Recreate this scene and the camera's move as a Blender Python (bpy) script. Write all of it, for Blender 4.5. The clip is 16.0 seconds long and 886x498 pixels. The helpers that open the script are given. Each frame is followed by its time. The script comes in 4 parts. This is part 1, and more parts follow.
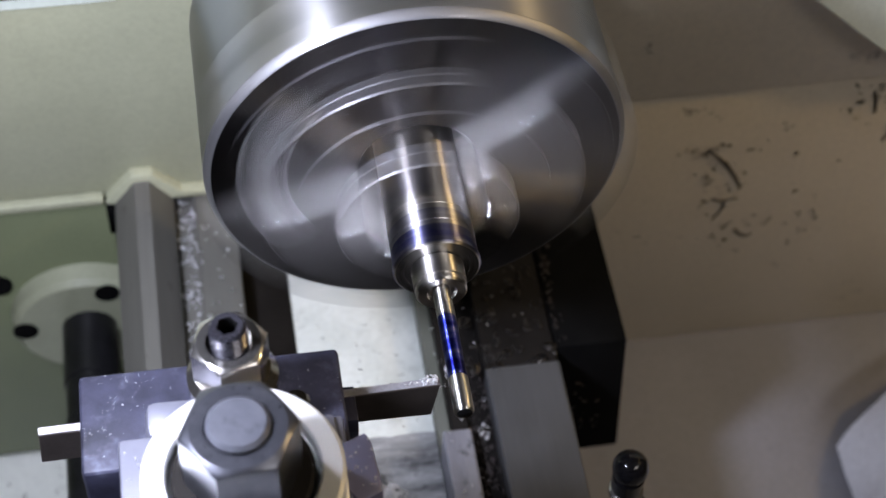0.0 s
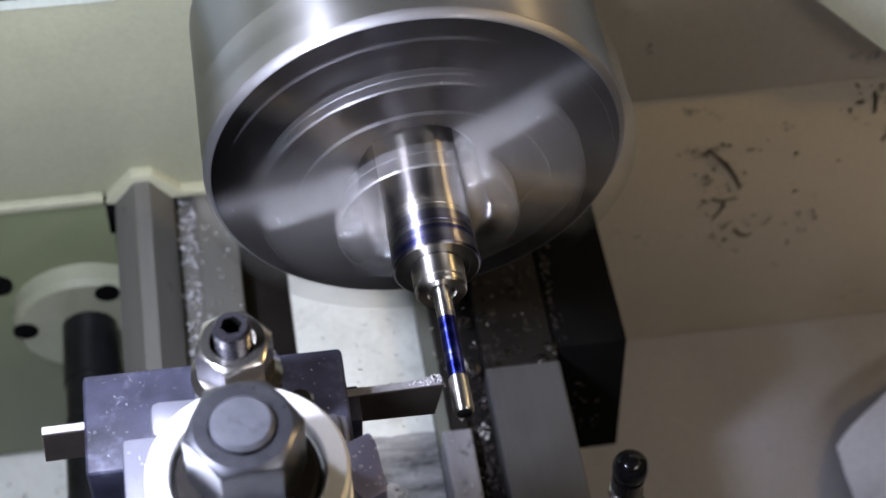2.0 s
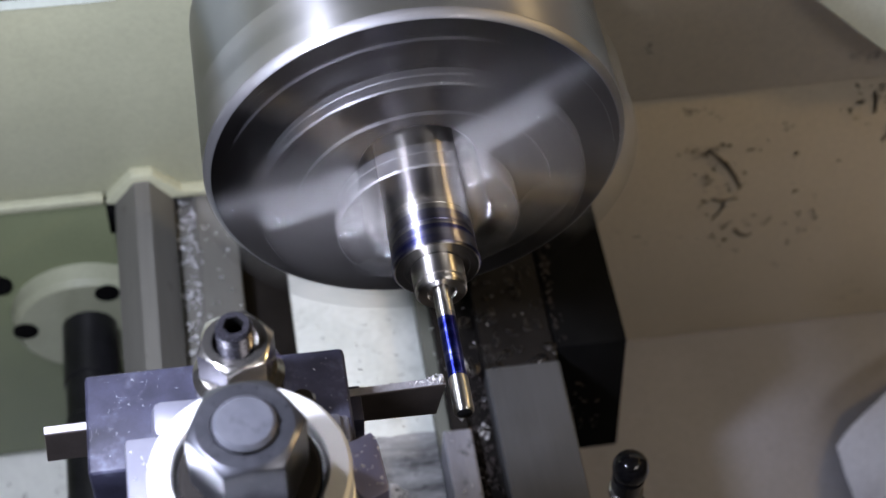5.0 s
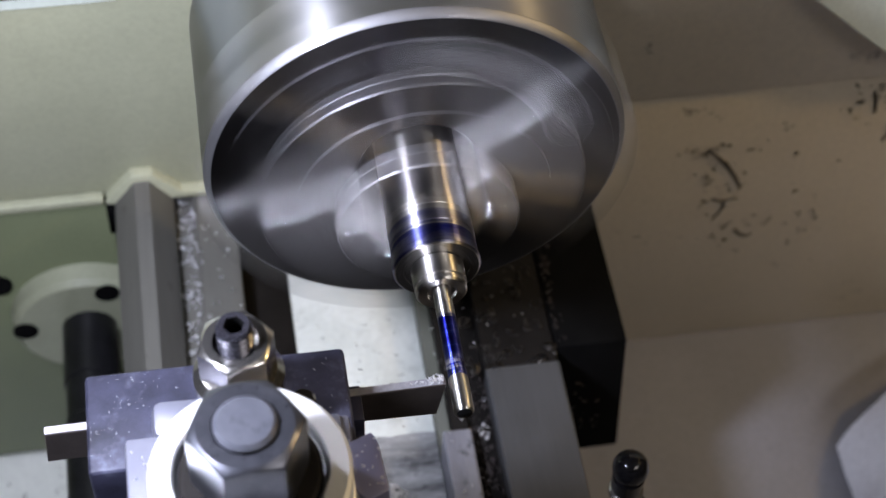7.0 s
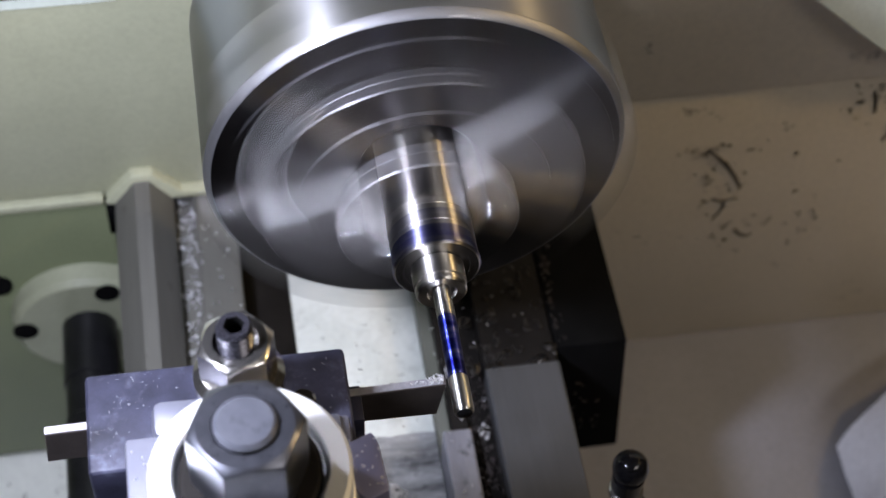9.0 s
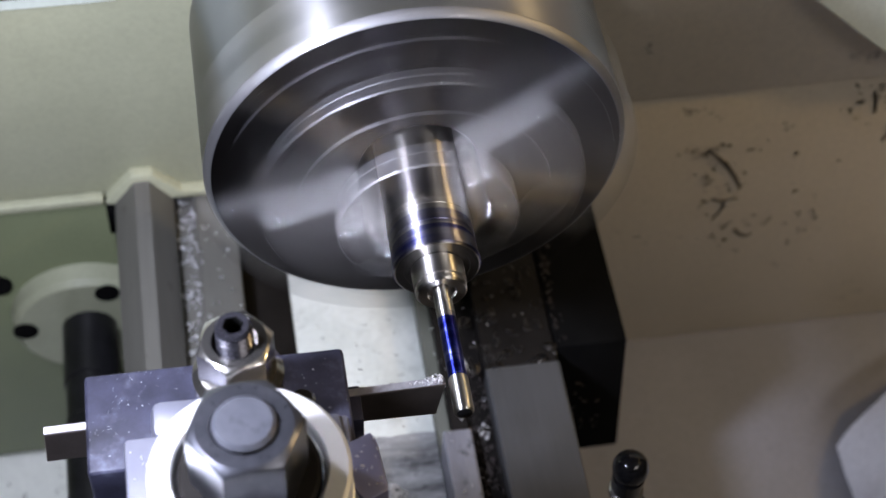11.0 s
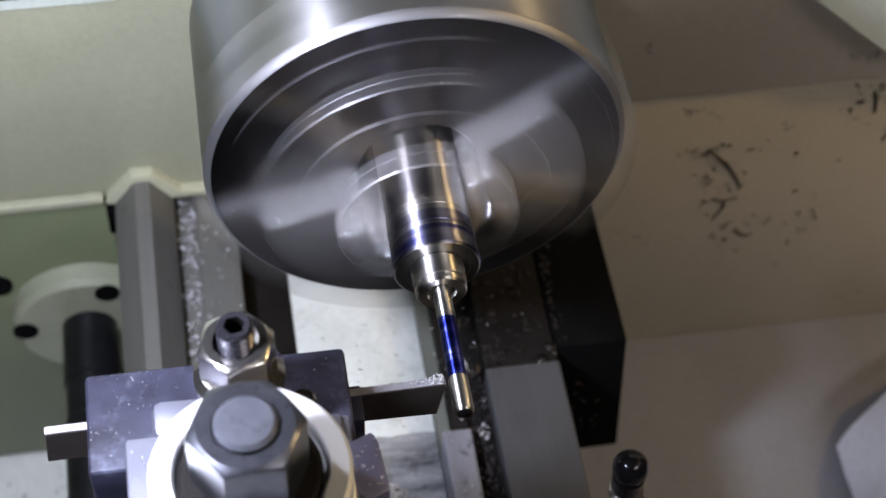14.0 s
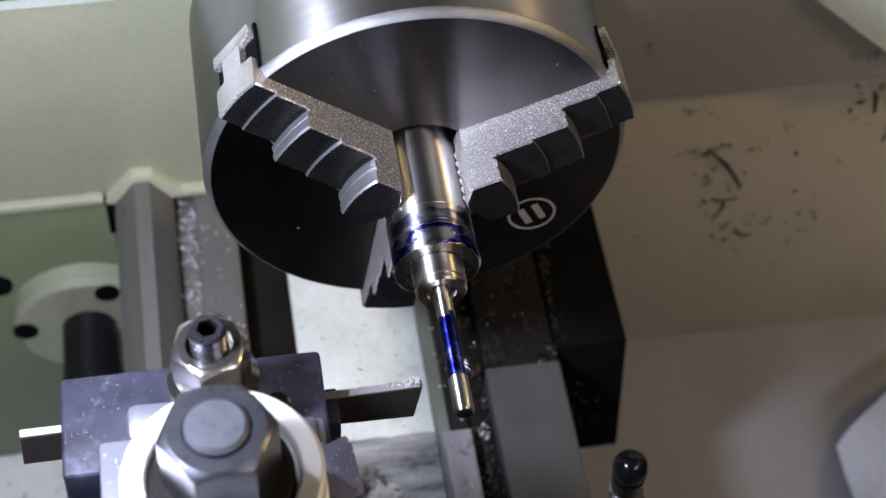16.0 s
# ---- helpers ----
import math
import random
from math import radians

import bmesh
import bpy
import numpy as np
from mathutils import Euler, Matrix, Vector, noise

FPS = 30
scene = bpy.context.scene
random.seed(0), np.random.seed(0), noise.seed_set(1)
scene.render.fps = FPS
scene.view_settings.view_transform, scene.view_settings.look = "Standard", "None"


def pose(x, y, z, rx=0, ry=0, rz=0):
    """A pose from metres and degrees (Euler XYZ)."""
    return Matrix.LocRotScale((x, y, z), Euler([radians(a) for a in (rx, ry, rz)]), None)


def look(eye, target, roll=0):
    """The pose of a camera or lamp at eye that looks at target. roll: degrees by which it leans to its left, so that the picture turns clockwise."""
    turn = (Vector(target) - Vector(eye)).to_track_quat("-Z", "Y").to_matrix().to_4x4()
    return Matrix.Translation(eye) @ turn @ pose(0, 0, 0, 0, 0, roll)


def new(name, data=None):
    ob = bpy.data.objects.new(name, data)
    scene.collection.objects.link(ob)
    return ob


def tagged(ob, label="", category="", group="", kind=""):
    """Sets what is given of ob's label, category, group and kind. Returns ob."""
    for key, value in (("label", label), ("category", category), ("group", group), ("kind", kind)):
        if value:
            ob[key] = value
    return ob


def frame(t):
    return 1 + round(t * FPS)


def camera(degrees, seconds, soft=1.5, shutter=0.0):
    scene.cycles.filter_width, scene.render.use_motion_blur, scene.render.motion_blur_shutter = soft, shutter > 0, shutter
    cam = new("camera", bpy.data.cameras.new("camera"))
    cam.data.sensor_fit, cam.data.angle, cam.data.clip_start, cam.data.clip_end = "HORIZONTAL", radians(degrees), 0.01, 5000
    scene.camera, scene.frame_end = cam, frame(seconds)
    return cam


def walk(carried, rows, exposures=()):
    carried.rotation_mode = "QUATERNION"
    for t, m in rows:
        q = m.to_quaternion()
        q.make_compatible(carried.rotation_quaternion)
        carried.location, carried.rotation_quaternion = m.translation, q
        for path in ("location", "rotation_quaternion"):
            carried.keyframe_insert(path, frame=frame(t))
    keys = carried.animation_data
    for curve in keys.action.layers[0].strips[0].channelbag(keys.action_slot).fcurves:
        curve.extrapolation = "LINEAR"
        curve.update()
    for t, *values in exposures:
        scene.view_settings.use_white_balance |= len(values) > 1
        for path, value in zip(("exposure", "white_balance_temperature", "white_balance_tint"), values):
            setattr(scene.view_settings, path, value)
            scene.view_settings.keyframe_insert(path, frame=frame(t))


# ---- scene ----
import colorsys

MM = 0.001


def camera_pose():
    """The fixed camera: right, up and backward axes, and its place."""
    right = Vector((0.987977, -0.152482, 0.025508))
    up = Vector((0.105358, 0.784807, 0.610719))
    back = Vector((-0.113142, -0.600689, 0.791437))
    m = Matrix((right, up, back)).transposed().to_4x4()
    m.translation = (-0.055139, -0.338443, 0.404480)
    return m


cam = camera(27.58, 16.0, 1.5, 1.02)
cam.data.dof.use_dof = True
cam.data.dof.focus_distance = 0.500
cam.data.dof.aperture_fstop = 15.0
walk(cam, [(0.0, camera_pose()), (16.0, camera_pose())], [(0.0, 0.0), (16.0, 0.0)])

# ---- light ----
world = bpy.data.worlds.new("workshop")
scene.world = world
world.use_nodes = True
world.node_tree.nodes["Background"].inputs["Color"].default_value = (0.75, 0.8, 1.0, 1)
world.node_tree.nodes["Background"].inputs["Strength"].default_value = 0.03


def area_lamp(name, eye, target, size, watts, colour, size_y=0.0):
    data = bpy.data.lights.new(name, "AREA")
    data.shape, data.size, data.energy, data.color = "DISK", size, watts, colour
    if size_y:
        data.shape, data.size_y = "RECTANGLE", size_y
    ob = new(name, data)
    ob.matrix_world = look(eye, target)
    return ob


area_lamp("machine_lamp", (-0.147, -0.116, 0.172), (-0.02, -0.02, -0.05), 0.040, 1.78, (0.77, 0.81, 1.0))
area_lamp("headstock_lamp", (-0.165, 0.0, 0.225), (0.0, -0.03, 0.0), 0.016, 0.46, (0.81, 0.83, 1.0))
area_lamp("bench_lamp", (0.62, -0.03, 0.42), (0.0, -0.03, 0.0), 0.040, 1.75, (1.0, 0.70, 0.32))
# Unseen fill, added to lift the right-hand panel and tray.
area_lamp("right_fill", (1.3, -1.3, 1.9), (0.15, 0.0, 0.0), 1.2, 16.5, (1.0, 0.94, 0.90), 0.12)


# ---- materials ----
def nodes_of(name):
    m = bpy.data.materials.new(name)
    m.use_nodes = True
    t = m.node_tree
    return m, t, t.nodes["Principled BSDF"]


def noise_node(t, scale, detail=4.0, rough=0.55, stretch=None):
    co = t.nodes.new("ShaderNodeTexCoord")
    n = t.nodes.new("ShaderNodeTexNoise")
    n.inputs["Scale"].default_value, n.inputs["Detail"].default_value = scale, detail
    n.inputs["Roughness"].default_value = rough
    if stretch:
        mp = t.nodes.new("ShaderNodeMapping")
        mp.inputs["Scale"].default_value = stretch
        t.links.new(co.outputs["Object"], mp.inputs["Vector"])
        t.links.new(mp.outputs["Vector"], n.inputs["Vector"])
    else:
        t.links.new(co.outputs["Object"], n.inputs["Vector"])
    return n


def ramp(t, source, stops):
    r = t.nodes.new("ShaderNodeValToRGB")
    e = r.color_ramp.elements
    while len(e) < len(stops):
        e.new(0.5)
    for el, (pos, col) in zip(e, stops):
        el.position = pos
        el.color = (*col, 1) if len(col) == 3 else col
    t.links.new(source, r.inputs["Fac"])
    return r


def mixed(t, fac, a, b):
    m = t.nodes.new("ShaderNodeMix")
    m.data_type = "RGBA"
    for idx, v in ((0, fac), (6, a), (7, b)):
        if isinstance(v, (tuple, list)):
            m.inputs[idx].default_value = (*v, 1)
        elif isinstance(v, float):
            m.inputs[idx].default_value = v
        else:
            t.links.new(v, m.inputs[idx])
    return m.outputs[2]


def surface(name, dark, light, rough=(0.3, 0.45), metal=0.0, scale=60.0, fine=900.0, bump=0.15, stretch=None,
            stain=None, stain_scale=35.0, stain_at=(0.56, 0.66), aniso=0.0, depth=0.0002, spec=0.5, speck=0.82, along=None):
    """Two-scale procedural surface: broad tone, fine grain in tone, gloss and relief, and stains."""
    m, t, b = nodes_of(name)
    broad = noise_node(t, scale, 5.0, 0.6, stretch)
    grain = noise_node(t, fine, 3.0, 0.6, stretch)
    col = ramp(t, broad.outputs["Fac"], [(0.3, dark), (0.7, light)]).outputs["Color"]
    speck = ramp(t, grain.outputs["Fac"], [(0.3, (speck, speck, speck)), (0.7, (1.0, 1.0, 1.0))]).outputs["Color"]
    mul = t.nodes.new("ShaderNodeMix")
    mul.data_type, mul.blend_type = "RGBA", "MULTIPLY"
    mul.inputs[0].default_value = 0.7
    t.links.new(col, mul.inputs[6])
    t.links.new(speck, mul.inputs[7])
    col = mul.outputs[2]
    if stain:
        s = noise_node(t, stain_scale, 7.0, 0.68)
        fac = ramp(t, s.outputs["Fac"], [(stain_at[0], (0, 0, 0)), (stain_at[1], (1, 1, 1))]).outputs["Color"]
        col = mixed(t, fac, col, stain)
    t.links.new(col, b.inputs["Base Color"])
    rr = ramp(t, grain.outputs["Fac"], [(0.3, (rough[0],) * 3), (0.7, (rough[1],) * 3)])
    t.links.new(rr.outputs["Color"], b.inputs["Roughness"])
    b.inputs["Metallic"].default_value = metal
    b.inputs["Specular IOR Level"].default_value = spec
    if aniso:
        b.inputs["Anisotropic"].default_value = aniso
        b.inputs["Anisotropic Rotation"].default_value = 0.25
        if along:
            tg = t.nodes.new("ShaderNodeCombineXYZ")
            for k in range(3):
                tg.inputs[k].default_value = along[k]
            b.inputs["Anisotropic Rotation"].default_value = 0.0
            t.links.new(tg.outputs["Vector"], b.inputs["Tangent"])
        else:
            tg = t.nodes.new("ShaderNodeTangent")
            tg.direction_type, tg.axis = "RADIAL", "Y"
            t.links.new(tg.outputs["Tangent"], b.inputs["Tangent"])
    bp = t.nodes.new("ShaderNodeBump")
    bp.inputs["Strength"].default_value, bp.inputs["Distance"].default_value = bump, depth
    t.links.new(grain.outputs["Fac"], bp.inputs["Height"])
    t.links.new(bp.outputs["Normal"], b.inputs["Normal"])
    return m


def flashing_steel(name):
    """Blasted steel with a ground sheen: a narrow streak across the grain over a rough base with painted glints."""
    m, t, b = nodes_of(name)
    broad = noise_node(t, 160.0, 5.0, 0.65)
    grit = noise_node(t, 2300.0, 4.0, 0.75)
    tone = ramp(t, broad.outputs["Fac"], [(0.3, (0.10, 0.092, 0.09)), (0.7, (0.17, 0.158, 0.155))]).outputs["Color"]
    # Pale specks paint the glints into the base colour.
    spark = ramp(t, grit.outputs["Fac"], [(0.54, (0, 0, 0)), (0.62, (1, 1, 1))]).outputs["Color"]
    base = mixed(t, spark, tone, (0.66, 0.66, 0.68))
    t.links.new(base, b.inputs["Base Color"])
    b.inputs["Metallic"].default_value, b.inputs["Roughness"].default_value = 0.0, 0.9
    bp = t.nodes.new("ShaderNodeBump")
    bp.inputs["Strength"].default_value, bp.inputs["Distance"].default_value = 0.35, 0.0002
    t.links.new(grit.outputs["Fac"], bp.inputs["Height"])
    t.links.new(bp.outputs["Normal"], b.inputs["Normal"])
    g = t.nodes.new("ShaderNodeBsdfPrincipled")
    g.inputs["Metallic"].default_value, g.inputs["Roughness"].default_value = 1.0, 0.235
    g.inputs["Anisotropic"].default_value = 1.0
    g.inputs["Base Color"].default_value = (0.85, 0.85, 0.86, 1)
    tg = t.nodes.new("ShaderNodeCombineXYZ")
    for k, v in enumerate((0.03, 1.0, 0.02)):
        tg.inputs[k].default_value = v
    t.links.new(tg.outputs["Vector"], g.inputs["Tangent"])
    mx = t.nodes.new("ShaderNodeMixShader")
    mx.inputs[0].default_value = 0.5
    t.links.new(b.outputs[0], mx.inputs[1])
    t.links.new(g.outputs[0], mx.inputs[2])
    t.links.new(mx.outputs[0], t.nodes["Material Output"].inputs["Surface"])
    return m


CREAM = surface("cream_paint", (0.35, 0.355, 0.245), (0.41, 0.415, 0.29), (0.35, 0.5), 0.0, 14.0, 500.0, 0.15,
                stain=(0.22, 0.21, 0.15), stain_scale=22.0, stain_at=(0.66, 0.80))
# Headstock cream, darkened for the weaker light low on the gearbox.
FLANGE = surface("flange_dim_cream", (0.24, 0.25, 0.175), (0.29, 0.30, 0.21), (0.35, 0.5), 0.0, 14.0, 500.0, 0.15)
GEARBOX = surface("gearbox_dim_cream", (0.145, 0.168, 0.092), (0.18, 0.203, 0.115), (0.4, 0.55), 0.0, 14.0, 500.0, 0.15)
OLIVE = surface("olive_paint", (0.085, 0.088, 0.070), (0.12, 0.122, 0.10), (0.5, 0.65), 0.0, 40.0, 500.0, 0.2)
TRAY = surface("tray_paint", (0.50, 0.44, 0.335), (0.58, 0.51, 0.395), (0.35, 0.55), 0.0, 12.0, 420.0, 0.15,
               stain=(0.15, 0.125, 0.10), stain_scale=45.0, stain_at=(0.645, 0.72))
TRAYFLOOR = surface("tray_floor_paint", (0.185, 0.184, 0.205), (0.24, 0.238, 0.262), (0.3, 0.5), 0.0, 9.0, 420.0, 0.15)
PAN = surface("pan_paint", (0.50, 0.53, 0.50), (0.66, 0.68, 0.65), (0.35, 0.5), 0.0, 34.0, 500.0, 0.2,
              stain=(0.30, 0.315, 0.30), stain_scale=75.0, stain_at=(0.55, 0.78))
CHUCK = surface("ground_steel", (0.28, 0.28, 0.29), (0.335, 0.335, 0.35), (0.30, 0.36), 1.0, 30.0, 700.0, 0.012,
                stretch=(0.06, 1.0, 0.06), aniso=0.9, speck=0.92)
# Chuck steel darkened in colour for the dark surroundings its face mirrors.
FACE = surface("chuck_face_shaded_steel", (0.058, 0.054, 0.053), (0.084, 0.078, 0.077), (0.30, 0.40), 1.0, 40.0, 900.0, 0.03,
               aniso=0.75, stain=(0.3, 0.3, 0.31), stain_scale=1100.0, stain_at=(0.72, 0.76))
RIM = surface("chuck_rim_steel", (0.19, 0.19, 0.20), (0.28, 0.28, 0.29), (0.45, 0.6), 1.0, 90.0, 1400.0, 0.4)
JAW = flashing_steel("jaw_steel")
# Jaw steel toned as lit on step walls, as shaded on front faces.
STEP_LIT = surface("lit_step_steel", (0.20, 0.20, 0.215), (0.30, 0.30, 0.32), (0.34, 0.5), 0.85, 90.0, 1600.0, 0.12)
JAW_SHADED = surface("shaded_jaw_steel", (0.045, 0.045, 0.048), (0.075, 0.075, 0.08), (0.22, 0.32), 0.9, 90.0, 1600.0, 0.05,
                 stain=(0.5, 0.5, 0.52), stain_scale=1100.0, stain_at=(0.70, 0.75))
BRIGHT = surface("turned_steel", (0.64, 0.62, 0.60), (0.70, 0.68, 0.66), (0.33, 0.37), 1.0, 60.0, 1200.0, 0.0,
                 stretch=(0.1, 1.0, 0.1), aniso=0.93, speck=0.95)
# Collar steel darkened for the end face, which mirrors dark surroundings.
ENDFACE = surface("shaded_end_steel", (0.26, 0.25, 0.24), (0.33, 0.32, 0.31), (0.24, 0.34), 1.0, 60.0, 1200.0, 0.05)
NUTSTEEL = surface("bright_nut_steel", (0.34, 0.325, 0.31), (0.42, 0.405, 0.39), (0.17, 0.22), 0.97, 60.0, 900.0, 0.0, speck=0.96)
NUT = surface("nut_steel", (0.060, 0.062, 0.074), (0.095, 0.098, 0.115), (0.27, 0.36), 0.9, 60.0, 1100.0, 0.15,
              stain=(0.12, 0.122, 0.14), stain_scale=130.0, stain_at=(0.52, 0.80), speck=0.92)
RINGSTEEL = surface("polished_ring_steel", (0.80, 0.80, 0.80), (0.86, 0.86, 0.86), (0.42, 0.52), 0.7, 30.0, 900.0, 0.08, speck=0.95)
OXIDE = surface("black_oxide_steel", (0.011, 0.011, 0.019), (0.040, 0.041, 0.070), (0.42, 0.62), 0.1, 75.0, 1500.0, 0.35,
                stain=(0.085, 0.088, 0.125), stain_scale=130.0, stain_at=(0.54, 0.80), speck=0.6, spec=0.25)
WORN = surface("worn_grey_steel", (0.13, 0.13, 0.165), (0.19, 0.19, 0.235), (0.19, 0.27), 0.95, 45.0, 1300.0, 0.03,
               stain=(0.34, 0.34, 0.40), stain_scale=55.0, stain_at=(0.60, 0.80), speck=0.96)
MATT = surface("matt_grey_steel", (0.12, 0.122, 0.155), (0.16, 0.162, 0.20), (0.42, 0.55), 0.5, 45.0, 1300.0, 0.1, speck=0.9)
BLUED = surface("blued_steel", (0.13, 0.13, 0.21), (0.18, 0.18, 0.28), (0.40, 0.52), 0.5, 60.0, 1300.0, 0.15, speck=0.9)
BLADE = surface("blade_steel", (0.20, 0.17, 0.155), (0.27, 0.235, 0.22), (0.28, 0.42), 0.9, 90.0, 1500.0, 0.15)
WAY = surface("way_steel", (0.105, 0.102, 0.092), (0.155, 0.15, 0.136), (0.40, 0.55), 0.3, 60.0, 900.0, 0.2,
              stretch=(1.0, 0.08, 1.0), stain=(0.06, 0.055, 0.045), stain_scale=120.0, stain_at=(0.62, 0.75))
REARWAY = surface("rear_way_steel", (0.066, 0.068, 0.072), (0.098, 0.10, 0.107), (0.34, 0.48), 0.3, 40.0, 900.0, 0.12,
                  stretch=(1.0, 0.08, 1.0))
BEDIRON = surface("bed_iron", (0.007, 0.0062, 0.0058), (0.015, 0.0135, 0.0125), (0.45, 0.7), 0.0, 50.0, 700.0, 0.4,
                  stain=(0.022, 0.020, 0.018), stain_scale=160.0, stain_at=(0.64, 0.76), spec=0.05)
BLACK = surface("black_paint", (0.003, 0.003, 0.0032), (0.006, 0.006, 0.006), (0.75, 0.9), 0.0, 40.0, 700.0, 0.2, spec=0.02)
PLASTIC = surface("black_plastic", (0.004, 0.004, 0.005), (0.008, 0.008, 0.009), (0.08, 0.13), 0.0, 60.0, 900.0, 0.02, spec=0.3)
SHAFT = surface("dark_shaft_steel", (0.006, 0.006, 0.0065), (0.014, 0.014, 0.016), (0.26, 0.40), 0.3, 90.0, 900.0, 0.2, spec=0.35)
CHIP = surface("steel_swarf", (0.70, 0.70, 0.72), (0.86, 0.86, 0.88), (0.25, 0.45), 0.5, 300.0, 1500.0, 0.1)
OLDCHIP = surface("brown_swarf", (0.04, 0.033, 0.026), (0.085, 0.07, 0.055), (0.5, 0.65), 0.1, 300.0, 1500.0, 0.2)
OILCHIP = surface("oily_swarf", (0.035, 0.028, 0.026), (0.12, 0.10, 0.096), (0.3, 0.5), 0.3, 300.0, 1500.0, 0.2, spec=0.4)
BLACKCHIP = surface("oil_soaked_swarf", (0.012, 0.010, 0.009), (0.036, 0.031, 0.027), (0.22, 0.45), 0.2, 300.0, 1500.0, 0.2, spec=0.5)
PALE = surface("pale_print", (0.62, 0.68, 0.60), (0.70, 0.76, 0.68), (0.4, 0.5), 0.0, 30.0, 500.0, 0.05)
MARK = surface("laser_mark", (0.62, 0.62, 0.63), (0.72, 0.72, 0.73), (0.6, 0.7), 0.0, 60.0, 900.0, 0.1)
TOWEL = surface("white_paper", (0.84, 0.83, 0.86), (0.90, 0.89, 0.92), (0.8, 0.9), 0.0, 25.0, 400.0, 0.5, depth=0.001)
ROOM = surface("room_paint", (0.16, 0.16, 0.15), (0.21, 0.21, 0.2), (0.7, 0.8), 0.0, 2.0, 60.0, 0.1)
WETIRON = surface("wet_rib_iron", (0.05, 0.051, 0.055), (0.36, 0.365, 0.37), (0.15, 0.32), 0.0, 48.0, 900.0, 0.2,
                  stretch=(0.45, 2.2, 1.0), stain=(0.02, 0.02, 0.02), stain_scale=70.0, stain_at=(0.54, 0.66))
STUD = surface("stud_steel", (0.060, 0.063, 0.078), (0.095, 0.098, 0.116), (0.30, 0.42), 0.5, 110.0, 1100.0, 0.15,
               stain=(0.035, 0.036, 0.045), stain_scale=160.0, stain_at=(0.55, 0.75), speck=0.9)
SCREW = surface("oiled_screw_steel", (0.028, 0.027, 0.034), (0.05, 0.049, 0.06), (0.2, 0.3), 0.7, 60.0, 1100.0, 0.1)
LIP = surface("lip_steel", (0.15, 0.152, 0.18), (0.27, 0.273, 0.31), (0.30, 0.45), 0.3, 70.0, 900.0, 0.2,
              stretch=(1.0, 0.15, 1.0), stain=(0.05, 0.05, 0.055), stain_scale=140.0, stain_at=(0.58, 0.72))
EDGE = surface("ground_edge_steel", (0.34, 0.33, 0.36), (0.58, 0.57, 0.60), (0.36, 0.5), 0.8, 260.0, 1500.0, 0.2)
TROUGH = surface("trough_paint", (0.72, 0.74, 0.67), (0.82, 0.83, 0.77), (0.4, 0.55), 0.0, 30.0, 500.0, 0.2,
                 stain=(0.20, 0.20, 0.17), stain_scale=150.0, stain_at=(0.62, 0.72))
STAND = surface("stand_paint", (0.30, 0.31, 0.27), (0.36, 0.37, 0.32), (0.4, 0.55), 0.0, 6.0, 300.0, 0.1)


